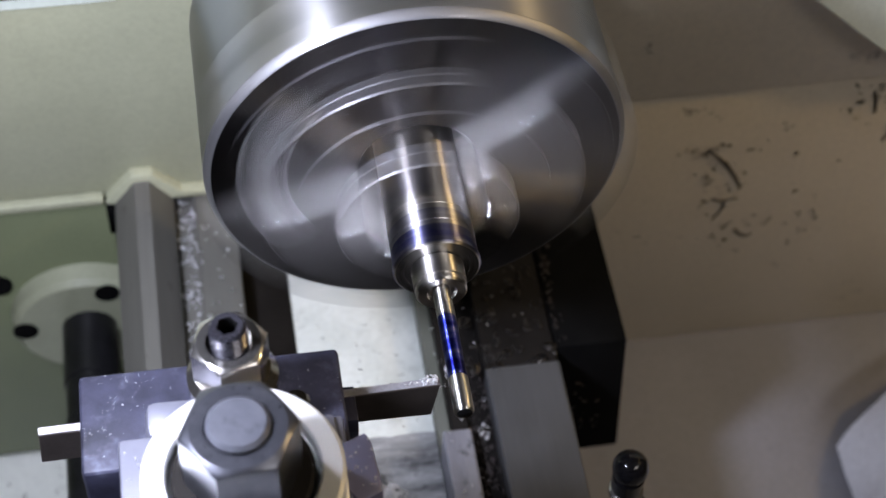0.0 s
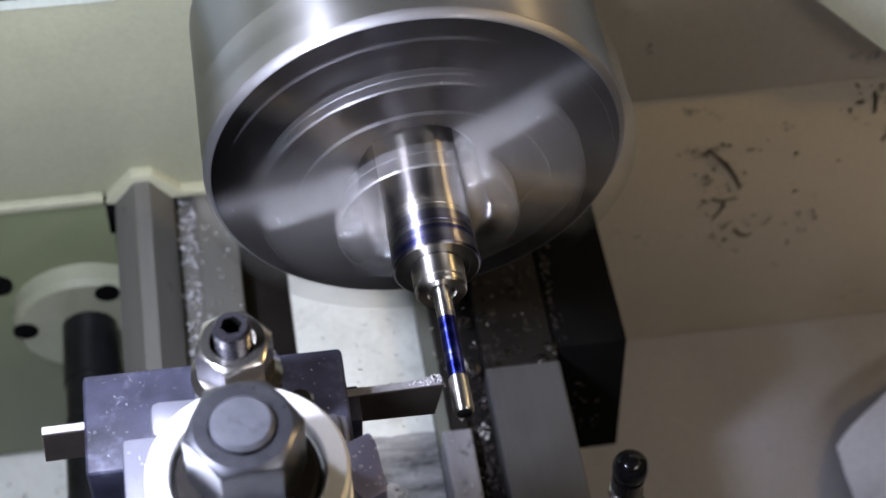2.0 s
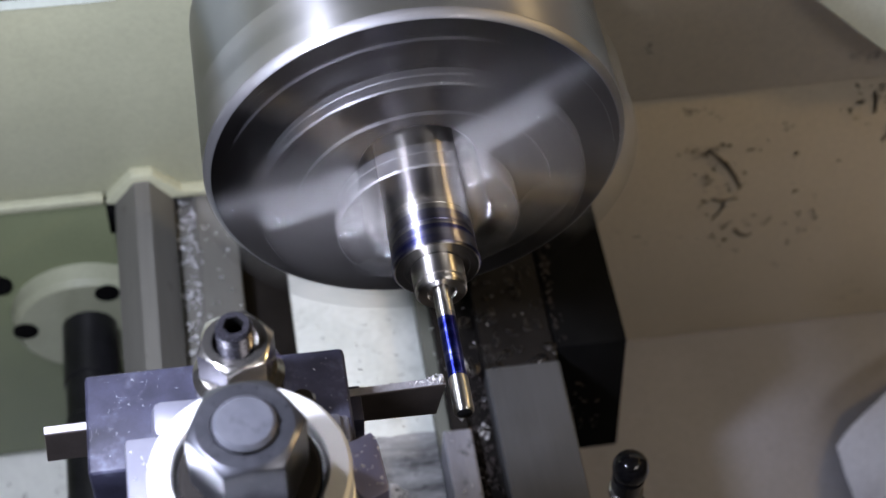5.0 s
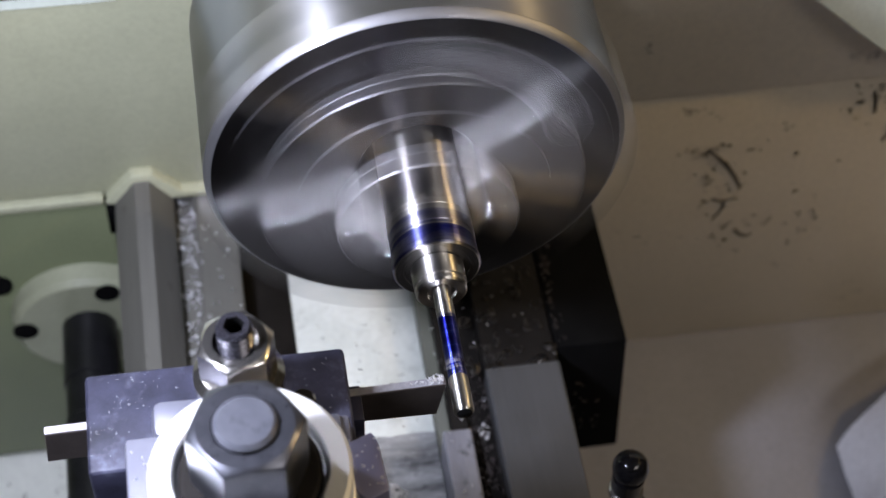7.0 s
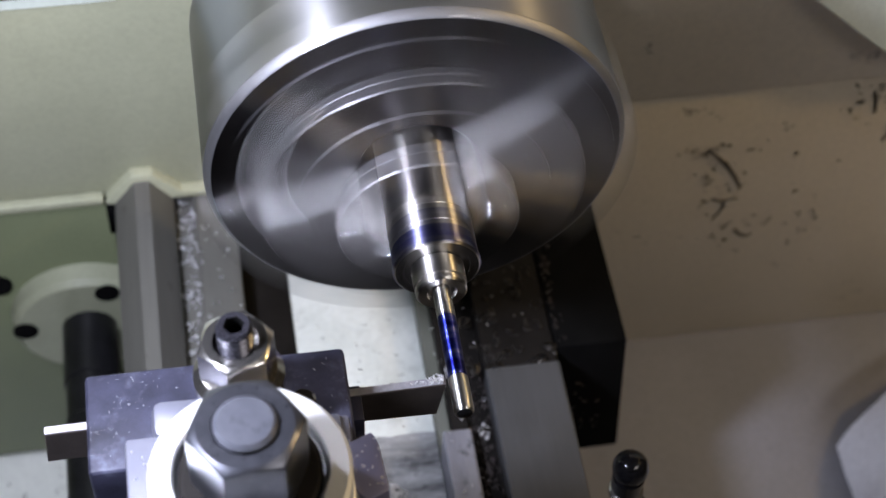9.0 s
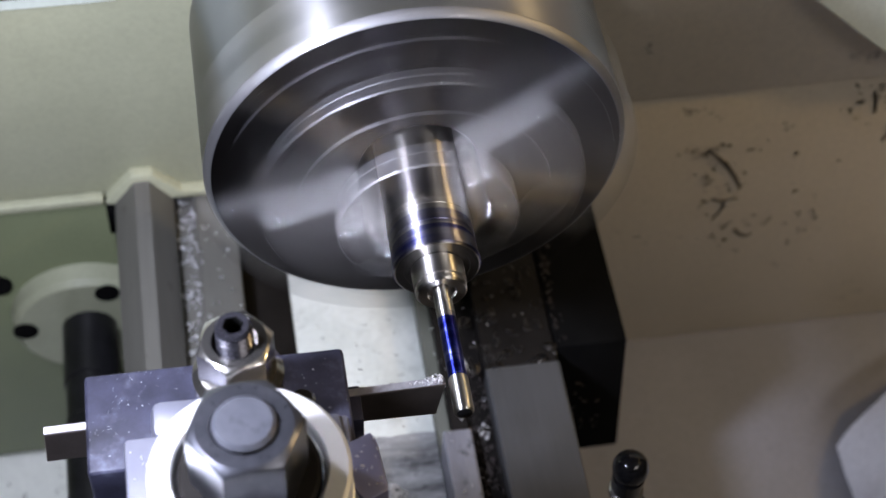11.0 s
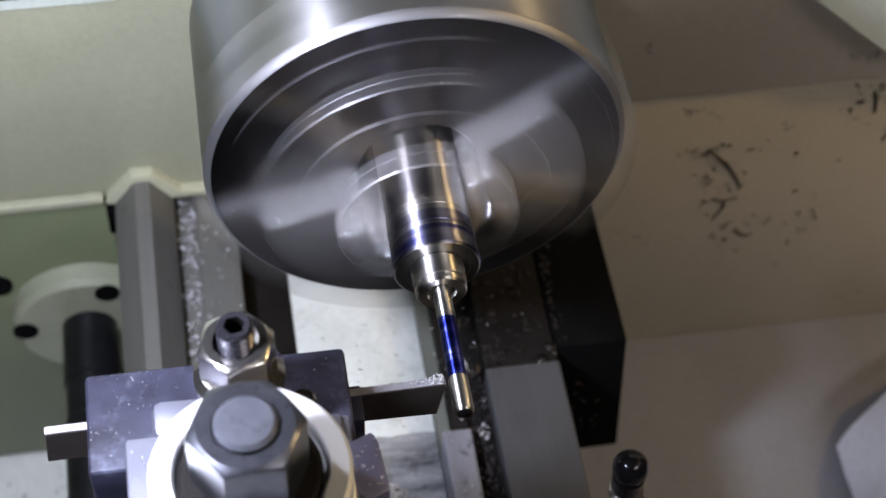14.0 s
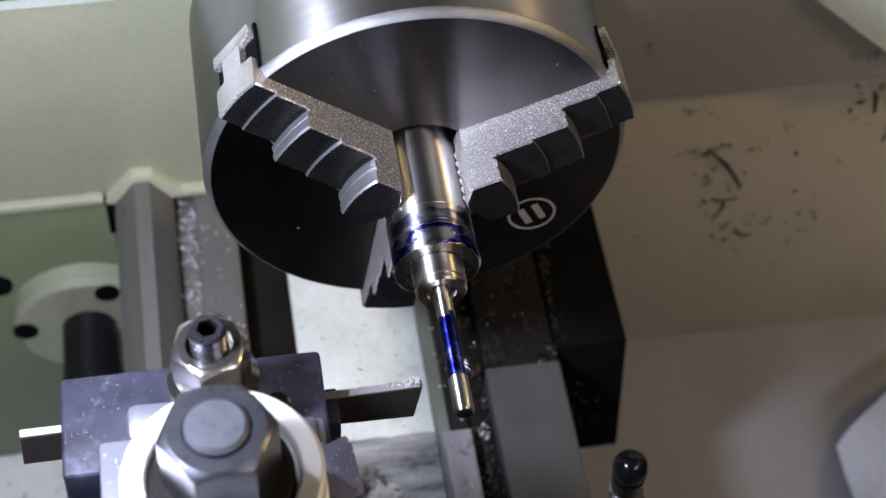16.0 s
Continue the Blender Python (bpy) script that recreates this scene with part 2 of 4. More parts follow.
def inked_steel(name, bands, edge, thin, cover, size):
    """Turned steel with layout dye, in bands along Y of the thing, thin and scraped in places."""
    m, t, b = nodes_of(name)
    co = t.nodes.new("ShaderNodeTexCoord")
    sep = t.nodes.new("ShaderNodeSeparateXYZ")
    t.links.new(co.outputs["Object"], sep.inputs["Vector"])
    wob = noise_node(t, 260.0, 4.0, 0.6)
    add = t.nodes.new("ShaderNodeMath")
    add.operation = "MULTIPLY_ADD"
    t.links.new(wob.outputs["Fac"], add.inputs[0])
    add.inputs[1].default_value = edge * 2
    t.links.new(sep.outputs["Y"], add.inputs[2])
    total = None
    for y0, y1, amount in bands:
        lo = t.nodes.new("ShaderNodeMath"); lo.operation = "GREATER_THAN"
        hi = t.nodes.new("ShaderNodeMath"); hi.operation = "LESS_THAN"
        t.links.new(add.outputs[0], lo.inputs[0]); lo.inputs[1].default_value = y0 * MM
        t.links.new(add.outputs[0], hi.inputs[0]); hi.inputs[1].default_value = y1 * MM
        both = t.nodes.new("ShaderNodeMath"); both.operation = "MULTIPLY"
        t.links.new(lo.outputs[0], both.inputs[0]); t.links.new(hi.outputs[0], both.inputs[1])
        amt = t.nodes.new("ShaderNodeMath"); amt.operation = "MULTIPLY"
        t.links.new(both.outputs[0], amt.inputs[0]); amt.inputs[1].default_value = amount
        if total is None:
            total = amt.outputs[0]
        else:
            mx = t.nodes.new("ShaderNodeMath"); mx.operation = "MAXIMUM"
            t.links.new(total, mx.inputs[0]); t.links.new(amt.outputs[0], mx.inputs[1])
            total = mx.outputs[0]
    patch = noise_node(t, size, 5.0, 0.65, (1.0, 1.6, 1.0))
    pr = ramp(t, patch.outputs["Fac"], [(cover[0], (thin,) * 3), (cover[1], (1.0,) * 3)])
    fac = t.nodes.new("ShaderNodeMath"); fac.operation = "MULTIPLY"
    t.links.new(total, fac.inputs[0]); t.links.new(pr.outputs["Color"], fac.inputs[1])
    grain = noise_node(t, 1200.0, 3.0, 0.6, (0.1, 2.0, 0.1))
    steel = ramp(t, grain.outputs["Fac"], [(0.3, (0.58, 0.56, 0.54)), (0.7, (0.72, 0.70, 0.68))]).outputs["Color"]
    dye = ramp(t, patch.outputs["Fac"], [(0.40, (0.04, 0.06, 0.42)), (0.60, (0.007, 0.007, 0.11))]).outputs["Color"]
    t.links.new(mixed(t, fac.outputs[0], steel, dye), b.inputs["Base Color"])
    rr = ramp(t, grain.outputs["Fac"], [(0.3, (0.32,) * 3), (0.7, (0.36,) * 3)])
    t.links.new(rr.outputs["Color"], b.inputs["Roughness"])
    b.inputs["Metallic"].default_value = 1.0
    b.inputs["Anisotropic"].default_value, b.inputs["Anisotropic Rotation"].default_value = 0.93, 0.25
    tg = t.nodes.new("ShaderNodeTangent")
    tg.direction_type, tg.axis = "RADIAL", "Y"
    t.links.new(tg.outputs["Tangent"], b.inputs["Tangent"])
    bp = t.nodes.new("ShaderNodeBump")
    bp.inputs["Strength"].default_value, bp.inputs["Distance"].default_value = 0.02, 0.0001
    t.links.new(grain.outputs["Fac"], bp.inputs["Height"])
    t.links.new(bp.outputs["Normal"], b.inputs["Normal"])
    return m


COLLAR_INK = inked_steel("inked_collar_steel", [(-36.8, -29.95, 1.0), (-29.65, -24.6, 0.75)], 0.0012, 0.12, (0.42, 0.52), 95.0)
ROD_INK = inked_steel("inked_rod_steel", [(-80.0, -50.8, 1.0)], 0.0045, 0.75, (0.36, 0.46), 210.0)


# ---- mesh helpers, in millimetres ----
def box(bm, x0, x1, y0, y1, z0, z1, bevel=0.0, seg=2):
    vs = [bm.verts.new((x, y, z)) for x in (x0, x1) for y in (y0, y1) for z in (z0, z1)]
    fs = [bm.faces.new([vs[i] for i in f]) for f in
          ((0, 1, 3, 2), (4, 6, 7, 5), (0, 4, 5, 1), (2, 3, 7, 6), (0, 2, 6, 4), (1, 5, 7, 3))]
    if bevel:
        es = list({e for f in fs for e in f.edges})
        bmesh.ops.bevel(bm, geom=es, offset=bevel, segments=seg, affect="EDGES", profile=0.5)
    return bm


def boxed(*a, **k):
    return box(bmesh.new(), *a, **k)


def prism(bm, outline, place, h0, h1, bevel=0.0, seg=2):
    """Extrudes a closed outline of (u, v) from h0 to h1; place(u, v, h) gives the point."""
    a = [bm.verts.new(place(u, v, h0)) for u, v in outline]
    b = [bm.verts.new(place(u, v, h1)) for u, v in outline]
    n = len(outline)
    fs = [bm.faces.new(a), bm.faces.new(b[::-1])]
    for i in range(n):
        fs.append(bm.faces.new((a[i], b[i], b[(i + 1) % n], a[(i + 1) % n])))
    bmesh.ops.recalc_face_normals(bm, faces=fs)
    if bevel:
        es = list({e for f in fs for e in f.edges})
        bmesh.ops.bevel(bm, geom=es, offset=bevel, segments=seg, affect="EDGES", profile=0.5)
    return bm


def along_y(u, v, h):
    return (u, h, v)


def along_z(u, v, h):
    return (u, v, h)


def revolve(bm, profile, seg=64, centre=(0, 0, 0), axis="Y"):
    """A turned body about Y or Z from (h, r) pairs; r of 0 closes it."""
    rings = []
    for h, r in profile:
        ring = []
        for i in range(seg if r > 0 else 1):
            a = 2 * math.pi * i / seg
            c, s = r * math.cos(a), r * math.sin(a)
            p = (c, h, s) if axis == "Y" else (c, s, h)
            ring.append(bm.verts.new((p[0] + centre[0], p[1] + centre[1], p[2] + centre[2])))
        rings.append(ring)
    fs = []
    for a, b in zip(rings, rings[1:]):
        for i in range(seg):
            j = (i + 1) % seg
            if len(a) == 1 and len(b) > 1:
                fs.append(bm.faces.new((a[0], b[i], b[j])))
            elif len(b) == 1 and len(a) > 1:
                fs.append(bm.faces.new((a[i], b[0], a[j])))
            elif len(a) > 1:
                fs.append(bm.faces.new((a[i], b[i], b[j], a[j])))
    bmesh.ops.recalc_face_normals(bm, faces=fs)
    return bm


def part(name, bm, material, parent=None, label="", sharp=28.0):
    """Links a bmesh in millimetres as one mesh object, under a thing or a part."""
    me = bpy.data.meshes.new(name)
    limit = radians(sharp)
    for e in bm.edges:
        e.smooth = len(e.link_faces) == 2 and e.calc_face_angle(0.0) < limit
    for f in bm.faces:
        f.smooth = True
    bmesh.ops.scale(bm, vec=(MM, MM, MM), verts=bm.verts)
    bm.to_mesh(me)
    bm.free()
    me.materials.append(material)
    ob = new(name, me)
    ob.parent = parent
    if label:
        tagged(ob, label)
    return ob


def thing(name, label, category, group="", kind=""):
    return tagged(new(name), label, category, group, kind)


def hexagon(af, cx=0.0, cy=0.0, turn=0.0):
    r = af / math.sqrt(3)
    return [(cx + r * math.cos(radians(turn + 60 * i)), cy + r * math.sin(radians(turn + 60 * i))) for i in range(6)]


def hex_nut(bm, af, z0, z1, cx, cy, turn, bore=0.0, cap=0.95):
    """A hexagon with its corners turned off under a 30 degree cone, stood along Z."""
    seg, r_in = 72, af / 2
    drop = (1.1547 - cap) * r_in * 0.577
    lvls = [(z0, 9.0), (z1 - drop, 9.0)] + [(z1 - drop * k / 5, cap + (1.1547 - cap) * k / 5) for k in (4, 3, 2, 1, 0)]
    rings = []
    for z, lim in lvls:
        ring = []
        for i in range(seg):
            a = 2 * math.pi * i / seg
            d = (a + math.pi / 6) % (math.pi / 3) - math.pi / 6
            rr = min(r_in / math.cos(math.pi / 6 - abs(d)), lim * r_in)
            a += radians(turn)
            ring.append(bm.verts.new((cx + rr * math.cos(a), cy + rr * math.sin(a), z)))
        rings.append(ring)
    fs = []
    for a, b in zip(rings, rings[1:]):
        for i in range(seg):
            fs.append(bm.faces.new((a[i], a[(i + 1) % seg], b[(i + 1) % seg], b[i])))
    if bore:
        inner = [[bm.verts.new((cx + bore * math.cos(radians(turn) + 2 * math.pi * i / seg), cy + bore * math.sin(radians(turn) + 2 * math.pi * i / seg), z))
                  for i in range(seg)] for z in (z1, z1 - 3.0)]
        for i in range(seg):
            j = (i + 1) % seg
            fs.append(bm.faces.new((rings[-1][i], rings[-1][j], inner[0][j], inner[0][i])))
            fs.append(bm.faces.new((inner[0][i], inner[0][j], inner[1][j], inner[1][i])))
        fs.append(bm.faces.new(inner[1]))
    else:
        fs.append(bm.faces.new(rings[-1]))
    fs.append(bm.faces.new(rings[0][::-1]))
    bmesh.ops.recalc_face_normals(bm, faces=fs)
    return bm


def curl(bm, rng, at, size, turns=1.0, width=0.5, normal=None):
    """One chip: a bent three-sided strip, as a loose helix."""
    a0 = rng.uniform(0, 6.28)
    tilt = Euler((rng.uniform(-1.2, 1.2), rng.uniform(-1.2, 1.2), rng.uniform(0, 6.28))).to_matrix()
    n = max(4, int(7 * turns))
    pitch = size * rng.uniform(0.2, 0.9)
    prev = None
    for i in range(n + 1):
        s = i / n
        a = a0 + s * turns * 6.28
        rr = size * (0.8 + 0.4 * s)
        c = tilt @ Vector((rr * math.cos(a), rr * math.sin(a), pitch * (s - 0.5)))
        w = width * (0.4 + 0.6 * math.sin(math.pi * min(0.95, s + 0.1)))
        o = [tilt @ Vector((0, 0, w)), tilt @ Vector((0, 0, -w)), tilt @ Vector((w * 0.4 * math.cos(a), w * 0.4 * math.sin(a), 0))]
        if normal is not None:
            c = c - normal * (c.dot(normal)) * 0.75
        ring = [bm.verts.new(Vector(at) + c + q) for q in o]
        if prev:
            for k in range(3):
                bm.faces.new((prev[k], prev[(k + 1) % 3], ring[(k + 1) % 3], ring[k]))
        prev = ring


# ---- room ----
def room():
    tagged(part("floor", boxed(-2500, 2500, -2500, 2500, -1100, -1050), ROOM), "grey workshop floor", kind="structure")
    tagged(part("ceiling", boxed(-2500, 2500, -2500, 2500, 2000, 2050), ROOM), "plain workshop ceiling", kind="structure")
    for nm, b in (("wall_north", (-2500, 2500, 2500, 2560, -1050, 2000)), ("wall_south", (-2500, 2500, -2560, -2500, -1050, 2000)),
                  ("wall_east", (2500, 2560, -2500, 2500, -1050, 2000)), ("wall_west", (-2560, -2500, -2500, 2500, -1050, 2000))):
        tagged(part(nm, boxed(*b), ROOM), "plain grey workshop wall", kind="structure")
    st = thing("lathe_stand", "grey-green sheet steel lathe stand on the floor", "stand")
    part("cabinet", boxed(-330, 360, -500, 500, -1050, -304, 6), STAND, st)


# ---- lathe body ----
WALL = 105.0
FLOOR = -262.5
LOW = -297.0


def chip_tray():
    tr = thing("chip_tray", "cream painted sheet steel chip tray, dirty", "chip tray")
    part("tray_floor", boxed(-98, 370, -480, 480, -303, FLOOR, 1.5), TRAYFLOOR, tr, "greyish painted tray floor")
    part("front_trough", boxed(-340, -98.5, -480, 480, -303, LOW, 1.5), TROUGH, tr, "pale lower trough with chips")
    for b in ((-340, -334, -480, 480, LOW, FLOOR + 40), (364, 370, -480, 480, FLOOR, FLOOR + 40),
              (-334, 364, -480, -474, FLOOR, FLOOR + 40)):
        part("rim", boxed(*b, 1.5), TRAY, tr)


def headstock():
    hs = thing("headstock", "cream painted lathe headstock casting with a lower gearbox", "headstock")
    part("casting", boxed(-260, 62, WALL, 380, -124.3, 140, 1.0), CREAM, hs)
    part("rear_casting", boxed(62.3, 380, WALL - 1.5, 380, -99.4, 140, 1.5), TRAY, hs, "dull brown-cream painted upper end panel")
    part("end_panel", boxed(62.3, 380, WALL, 380, FLOOR + 0.2, -99.7, 0.6), TRAY, hs, "brown-cream end panel with stuck chips")
    gb = part("gearbox", boxed(-330, -100, WALL - 3.0, 380, LOW + 3, -124.6, 2.5), GEARBOX, hs, "green-cream gearbox housing, shade in its colour")
    fl = bmesh.new()
    revolve(fl, [(103, 0.0), (103, 31.0), (95.4, 29.6), (93.2, 27.4), (93.2, 0.0)], 72, (-116.3, 0, -191))
    part("flange", fl, FLANGE, gb, "round cream bearing flange, shade in its colour")
    # Sunk bolt holes drawn as black discs for their shade.
    for x, z in ((-141.4, -189), (-107, -169.5), (-122, -216)):
        h = bmesh.new()
        revolve(h, [(93.6, 0.0), (93.6, 4.9), (92.9, 5.0), (92.9, 3.9), (92.7, 3.7), (92.7, 0.0)], 32, (x, 0, z))
        part("bolt", h, BLACK, gb, "sunk socket bolt, drawn as a black disc for its shade")
    h = bmesh.new()
    revolve(h, [(103, 0.0), (103, 5.6), (101, 5.8), (101, 0.0)], 32, (-149.0, 0, -168.5))
    part("bolt", h, BLACK, gb, "sunk socket bolt, drawn as a black disc for its shade")
    part("ledge", boxed(-330, -102.2, WALL - 4.6, WALL - 0.2, -124.5, -120.9, 0.9, 2), CREAM, hs, "cream lip above the gearbox")
    # Thin black strip drawn as the shade of a narrow gap.
    part("slot", boxed(-102.0, -98.6, WALL - 3.4, WALL - 3.05, -143, -122.0), BLACK, hs, "black strip for the shade in the gap beside the way")
    ar = bmesh.new()
    prism(ar, [(-101.5, -125), (-101.5, -122.5), (-91.0, -110.2), (-83.2, -110.2), (-73.0, -121.5), (-62.0, -121.8), (-62.0, -125)], along_y, 100.5, WALL + 1, 0.8)
    part("way_arch", ar, CREAM, hs, "cream lip over the front way")
    part("name_plate", boxed(-220, -86.0, WALL - 1.0, WALL + 1, -23.5, 40, 0.3), PALE, hs, "pale printed plate")
    part("text_bar", boxed(-200, -90, WALL - 1.6, WALL - 0.9, -18.5, -16.5), GEARBOX, hs, "grey bar of small print")
    sp = bmesh.new()
    revolve(sp, [(60, 0.0), (60, 34), (WALL + 3, 34), (WALL + 3, 0.0)], 64)
    part("spindle_nose", sp, BEDIRON, hs, "dark steel spindle nose")


def lead_screw():
    ls = thing("feed_rod", "dark steel feed rod running out of the bearing flange", "feed rod")
    b = bmesh.new()
    revolve(b, [(96, 0.0), (96, 11.0), (66, 11.0), (65.3, 10.2), (48, 10.2), (47.3, 11.0), (-330, 11.0), (-330, 0.0)], 48, (-116.3, 0, -191))
    part("rod", b, SHAFT, ls)
    part("end_bracket", boxed(-133, -99.2, -345, -325, -212, -126, 2), CREAM, ls)


def bed():
    bd = thing("lathe_bed", "cast iron lathe bed with ground ways and swarf in the grooves", "lathe bed")
    y0, y1 = -470.0, WALL - 0.2
    b = bmesh.new()
    prism(b, [(-98.4, FLOOR), (-98.4, -124.5), (-90.0, -113.2), (-84.6, -113.2), (-76.6, -124.5), (-76.6, -131), (-69.0, -131),
              (-69.0, FLOOR)], along_y, y0, y1)
    part("front_way", b, WAY, bd, "ground steel V way")
    b = bmesh.new()
    prism(b, [(-68.95, FLOOR), (-68.95, -125.5), (-54.2, -125.5), (-54.2, FLOOR)], along_y, y0, y1, 0.5, 1)
    part("front_flat", b, WAY, bd, "grey flat way with chips")
    # Black strip drawn as the front rail's shadow on the pan.
    b = bmesh.new()
    prism(b, [(-54.15, -160), (-54.15, -139), (-37.4, -143.5), (-36.6, -146), (-38.0, -160)], along_y, y0, y1, 0.5)
    part("rail_shade", b, BEDIRON, bd, "dark strip for the front rail's shadow on the pan")
    b = bmesh.new()
    prism(b, [(8.3, FLOOR), (8.3, -126), (18.4, -126), (18.4, FLOOR)], along_y, y0, -14.0, 0.6, 1)
    part("rear_lip", b, LIP, bd, "grey inner lip of the rear way")
    b = bmesh.new()
    prism(b, [(8.3, FLOOR), (8.3, -138), (12.6, -136), (12.6, FLOOR)], along_y, -13.9, y1, 0.6, 1)
    part("inner_wall", b, OLIVE, bd, "olive painted inner wall")
    # Black put on the ledge for the shadow of work and tool.
    b = bmesh.new()
    prism(b, [(12.65, FLOOR), (12.65, -132), (18.4, -131), (18.4, FLOOR)], along_y, -13.9, y1, 0.4, 1)
    part("gap_ledge", b, BEDIRON, bd, "black ledge, the work's shadow in its colour")
    b = bmesh.new()
    prism(b, [(18.45, FLOOR), (18.45, -134), (27.2, -134), (27.2, FLOOR)], along_y, y0, y1)
    part("rear_groove", b, BEDIRON, bd, "dark groove full of chips")
    b = bmesh.new()
    prism(b, [(27.25, FLOOR), (27.25, -125), (53.9, -125), (53.9, -150), (47, -160), (47, FLOOR)], along_y, y0, 9.0, 0.6, 1)
    part("rear_way", b, REARWAY, bd, "ground flat rear way")
    # Oily iron; its black also stands for the chuck's shadow here.
    b = bmesh.new()
    prism(b, [(27.25, FLOOR), (27.25, -127), (36, -126.2), (53.9, -126.5), (53.9, FLOOR)], along_y, 9.1, y1, 0.8, 1)
    part("gap_bridge", b, BEDIRON, bd, "oily gap bridge with chips, blackened for the chuck's shadow")
    b = bmesh.new()
    prism(b, [(54.0, -198), (54.0, -125.4), (79.8, -125.4), (83.5, -198)], along_y, 14.5, WALL - 2.0, 0.8)
    part("rear_bracket", b, BLACK, bd, "black painted rear bracket")
    part("pan", boxed(-37.9, 8.2, -300, WALL - 0.3, -158, -145, 0.5), PAN, bd, "white painted pan between the ways, smeared with oil")
    b = bmesh.new()
    edge = [(-37.7 + 45.8 * k / 14, -3.2 + 1.1 * noise.noise(Vector((k * 0.6, 2.0, 0.0)))) for k in range(15)]
    prism(b, edge + [(8.1, -130.0), (-37.7, -130.0)], along_z, -144.9, -142.6, 0.7, 2)
    part("cross_rib", b, WETIRON, bd, "dark wet iron rib across the pan")


# ---- chuck ----
def chuck():
    ck = thing("lathe_chuck", "three-jaw steel lathe chuck, spinning", "chuck")
    b = bmesh.new()
    revolve(b, [(62, 0.0), (62, 61.0), (60.5, 62.45), (2.7, 62.45), (2.69, 62.44)], 180)
    body = part("body", b, CHUCK, ck, "ground steel chuck body")
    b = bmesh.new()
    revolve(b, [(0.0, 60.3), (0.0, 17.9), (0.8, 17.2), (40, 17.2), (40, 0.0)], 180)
    part("front_face", b, FACE, body, "turned front face with a bore, its shade in the colour")
    b = bmesh.new()
    revolve(b, [(2.7, 62.45), (2.2, 62.35), (0.35, 61.0), (0.0, 60.5), (0.0, 60.3)], 180)
    part("rim", b, RIM, body, "pale chamfered rim")
    q = bmesh.new()
    rng = random.Random(31)
    for k in range(70):
        a, r = rng.uniform(0, 6.283), 20 + 39 * math.sqrt(rng.random())
        curl(q, rng, (r * math.cos(a), -0.12, r * math.sin(a)), 0.08 + 0.3 * rng.random() ** 3, rng.uniform(0.2, 0.7), 0.08, Vector((0, 1, 0)))
    tagged(part("swarf", q, CHIP, body, "specks of bright swarf on the chuck face"), kind="stuff")
    m = bmesh.new()
    revolve(m, [(-0.02, 7.6), (-0.12, 7.6), (-0.12, 6.7), (-0.02, 6.7)], 48)
    bmesh.ops.translate(m, vec=(35.9, 0, -28.3), verts=m.verts)
    turn = Matrix.Rotation(radians(-25), 4, "Y")
    for bx in ((-3.4, -1.2, 2.6), (1.2, 3.4, 2.6)):
        q = bmesh.new()
        box(q, bx[0], bx[1], -0.12, -0.02, -3.8, 3.8)
        bmesh.ops.transform(q, matrix=Matrix.Translation((35.9, 0, -28.3)) @ turn, verts=q.verts)
        tmp = bpy.data.meshes.new("mark")
        q.to_mesh(tmp)
        m.from_mesh(tmp)
        bpy.data.meshes.remove(tmp)
        q.free()
    part("maker_mark", m, MARK, body, "pale ring mark on the chuck face")
    for k in range(3):
        jaw(ck, 22.0 + 120 * k)
    return ck


